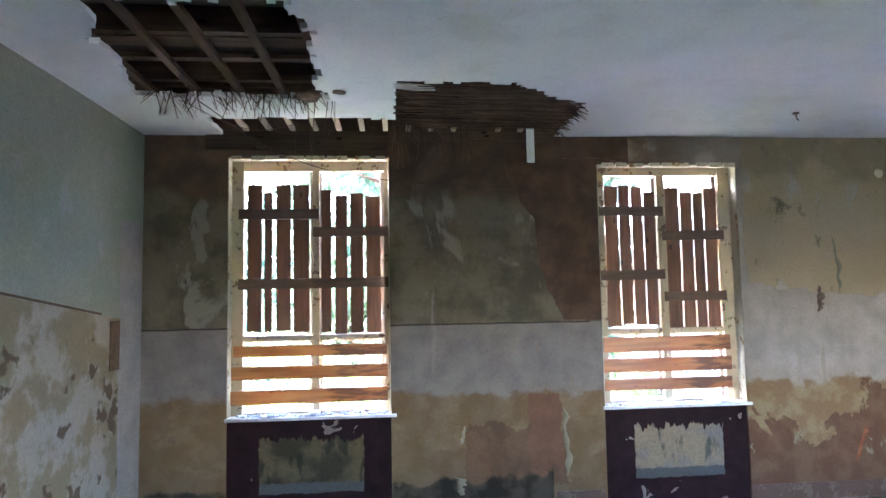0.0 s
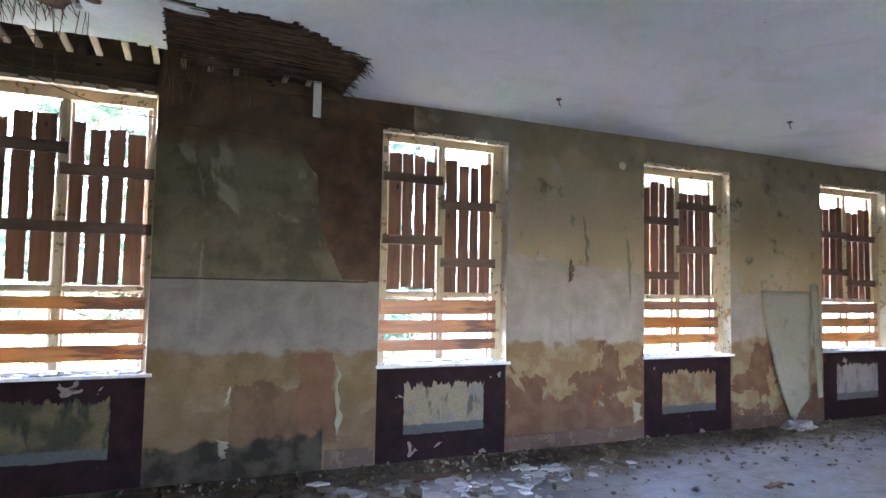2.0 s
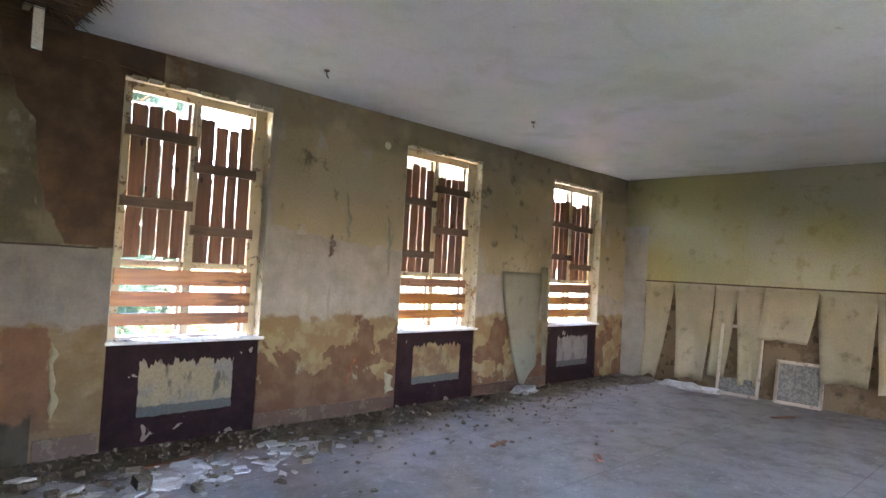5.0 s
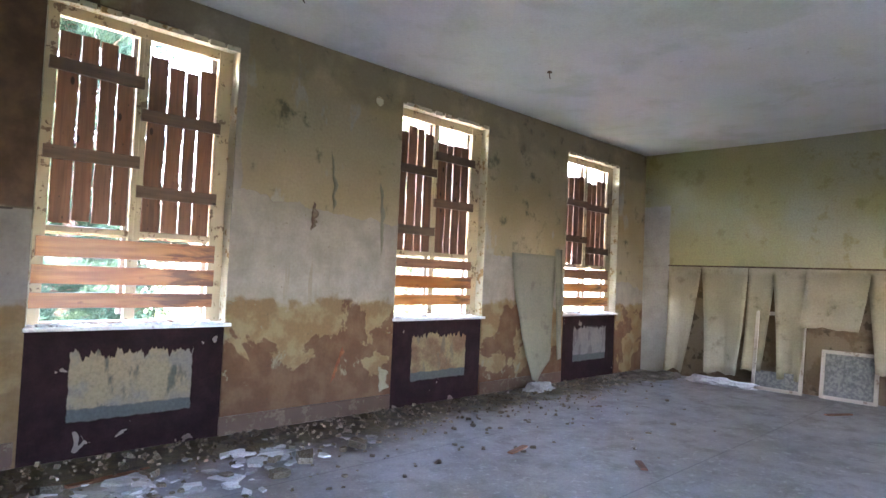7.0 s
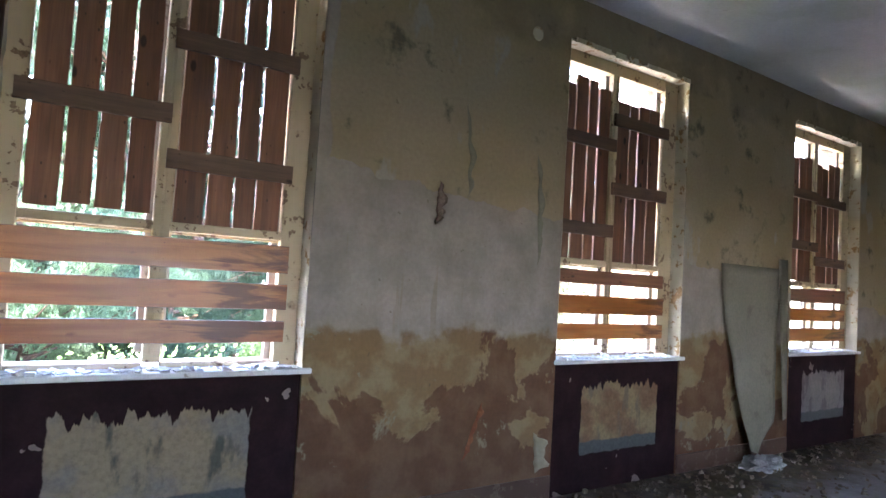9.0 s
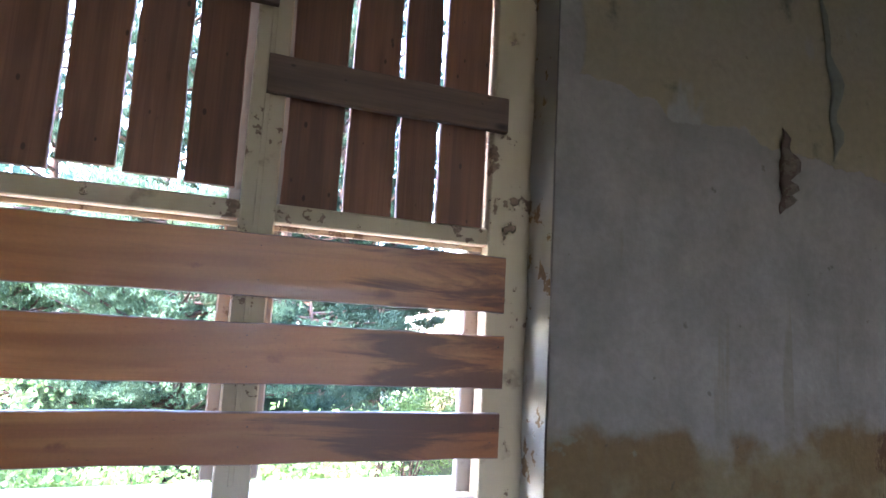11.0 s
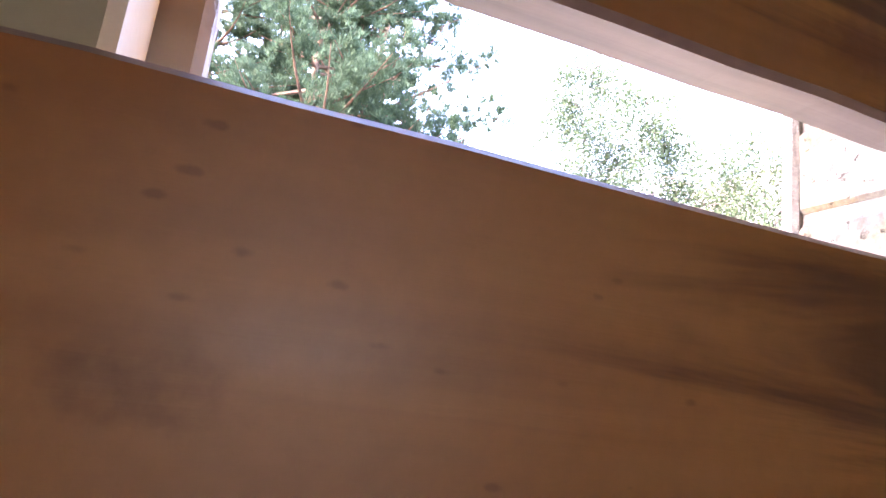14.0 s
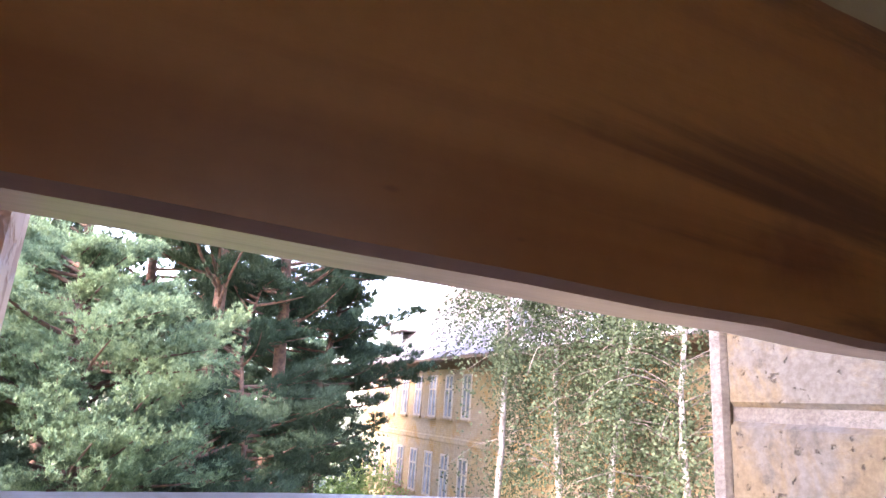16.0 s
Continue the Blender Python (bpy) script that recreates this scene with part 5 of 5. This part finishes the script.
def strip_mesh(t0, t1, n, prof):
    """Sweeps a profile of (outwards, height) pairs along the wall's line."""
    bm = bmesh.new()
    rows_ = []
    for i in range(n + 1):
        p, nn = wing_path(t0 + (t1 - t0) * i / n)
        rows_.append([bm.verts.new(inv @ (p + nn * o + Vector((0, 0, z)))) for o, z in prof])
    for a, b in zip(rows_, rows_[1:]):
        for j in range(len(prof) - 1):
            bm.faces.new((a[j], a[j + 1], b[j + 1], b[j]))
    bmesh.ops.recalc_face_normals(bm, faces=bm.faces)
    return bm


TEND = 31.0 + math.pi * 6.0
part("wall", strip_mesh(0, TEND, 90, [(-0.4, G), (0, G), (0, EAVE), (-0.4, EAVE)]), M_FACADE, house)
part("eave_board", strip_mesh(0, TEND, 90, [(0.0, EAVE - 0.35), (0.25, EAVE - 0.2), (0.62, EAVE - 0.1), (0.7, EAVE), (0.66, EAVE + 0.14), (0.0, EAVE + 0.2)]), M_BEAM, house, "weathered dark wooden eaves")
part("wall_band", strip_mesh(0, TEND, 90, [(0.002, -0.15), (0.06, -0.12), (0.06, 0.08), (0.002, 0.12)]), M_FACADE, house)
bm = bmesh.new()
rr = random.Random(5)
NR = 24
for k in range(NR):
    o0, z0 = 0.68 - k * 0.29, EAVE + 0.16 + k * 0.30
    t = 0.0
    while t < TEND - 0.2:
        dt = rr.uniform(0.35, 0.6) if k < 16 else rr.uniform(0.7, 1.1)
        if rr.random() < 0.965:
            a, na = wing_path(t)
            b, nb = wing_path(min(TEND, t + dt * 0.97))
            e = rr.uniform(-0.03, 0.04)
            o1 = max(o0 - 0.36, -5.9)
            oo = max(o0, -5.85)
            q = [a + na * oo + Vector((0, 0, z0 + e)), b + nb * oo + Vector((0, 0, z0 + e)), b + nb * o1 + Vector((0, 0, z0 + 0.33)), a + na * o1 + Vector((0, 0, z0 + 0.33))]
            lo = [q[0] - Vector((0, 0, 0.06)), q[1] - Vector((0, 0, 0.06))]
            vs = [bm.verts.new(inv @ c) for c in q + lo]
            bm.faces.new(vs[:4]), bm.faces.new((vs[4], vs[5], vs[1], vs[0]))
        t += dt
part("roof", bm, M_TILE, house, "grey weathered shingles, some missing")


def wall_window(t, zc, wide, high, row):
    p, nn = wing_path(t)
    m = inv @ Matrix.LocRotScale(p + Vector((0, 0, zc)), nn.to_track_quat("-Y", "Z"), None)
    e = new("window")
    e.parent = house
    e.matrix_local = m
    for x0, x1, z0, z1 in ((-wide / 2, -wide / 2 + 0.09, -high / 2, high / 2), (wide / 2 - 0.09, wide / 2, -high / 2, high / 2), (-wide / 2 + 0.09, wide / 2 - 0.09, high / 2 - 0.09, high / 2),
                           (-wide / 2 + 0.09, wide / 2 - 0.09, -high / 2, -high / 2 + 0.09), (-0.035, 0.035, -high / 2 + 0.09, high / 2 - 0.09), (-wide / 2 + 0.09, wide / 2 - 0.09, high * 0.14, high * 0.14 + 0.07)):
        bm = bmesh.new()
        add_box(bm, x0, x1, -0.05, 0.02, z0, z1)
        part("frame_bar", bm, M_OUTFRAME, e)
    bm = bmesh.new()
    add_box(bm, -wide / 2 + 0.02, wide / 2 - 0.02, -0.012, 0.03, -high / 2 + 0.02, high / 2 - 0.02)
    part("pane", bm, M_DARKGLASS, e)
    bm = bmesh.new()
    add_box(bm, -wide / 2 - 0.08, wide / 2 + 0.08, -0.14, 0.02, -high / 2 - 0.1, -high / 2)
    part("sill", bm, M_FACADE, e)


for i in range(16):
    t = 18.5 + i * 1.75
    wall_window(t, 1.95, 0.85, 2.0, 0)
    wall_window(t, -1.65, 0.85, 2.0, 1)
    if i % 2:
        wall_window(t, -4.9, 0.85, 1.4, 2)
# dormers of grey boards
for t, wd in ((36.5, 3.0), (29.0, 2.4), (14.0, 2.6)):
    p, nn = wing_path(t)
    d = new("dormer")
    d.parent = house
    d.matrix_local = inv @ Matrix.LocRotScale(p + nn * -0.5 + Vector((0, 0, EAVE + 1.0)), nn.to_track_quat("-Y", "Z"), None)
    n = int(wd / 0.2)
    for i in range(n):
        bm = bmesh.new()
        add_box(bm, -wd / 2 + i * 0.2, -wd / 2 + i * 0.2 + 0.17, 0, 0.05, -0.3, 1.1 + rr.uniform(-0.15, 0.1))
        if i % 4 != 2:
            part("board", bm, M_TILE, d)
        else:
            part("board", bm, M_DARKGLASS, d)
    bm = bmesh.new()
    add_box(bm, -wd / 2 - 0.2, wd / 2 + 0.2, -0.25, 2.2, 1.15, 1.25)
    part("dormer_roof", bm, M_TILE, d)
bm = bmesh.new()
add_box(bm, 5.4, 6.0, 8.0, 8.7, EAVE - G + 6.0, EAVE - G + 8.3)
part("chimney", bm, M_FACADE, house)

# bricks of the outer jambs beside the open slot
bk = bmesh.new()
add_box(bk, -0.05, 0.012, 0.0, 0.208, 0.0, 0.096, bev=0.005)
for v in bk.verts:
    v.co += Vector((0.006, 0.004, 0.005)) * noise.noise(v.co * 40)
bk2 = bpy.data.meshes.new("brick")
bk.to_mesh(bk2)
bk.free()
bk2.materials.append(M_BRICK)
for w in WINS:
    for side, x in (("L", w["a"]), ("R", w["b"])):
        for i in range(20):
            ob = new("brick", bk2)
            ob.parent = wall_n
            ob.matrix_local = pose(x, 0.2, 0.891 + i * 0.108, 0, 0, 0) @ Matrix.Diagonal((1 if side == "R" else -1, 1, 1, 1))
    for x in (w["a"], w["b"]):
        part("mortar", box_ob("mortar", M_MORTAR, x - 0.043, x + 0.043, 0.198, TH - 0.013, 0.862, w["top"] - 0.02), M_MORTAR, wall_n, "grey mortar")
    for x in (w["a"] + 0.046, w["b"] - 0.046):
        ob = box_ob("mortar_edge", M_MORTAR, x - 0.007, x + 0.007, TH - 0.014, TH + 0.008, 0.86, w["top"] - 0.02, bev=0.005)
        part("mortar_edge", ob, M_MORTAR, wall_n, "grey mortar edge")
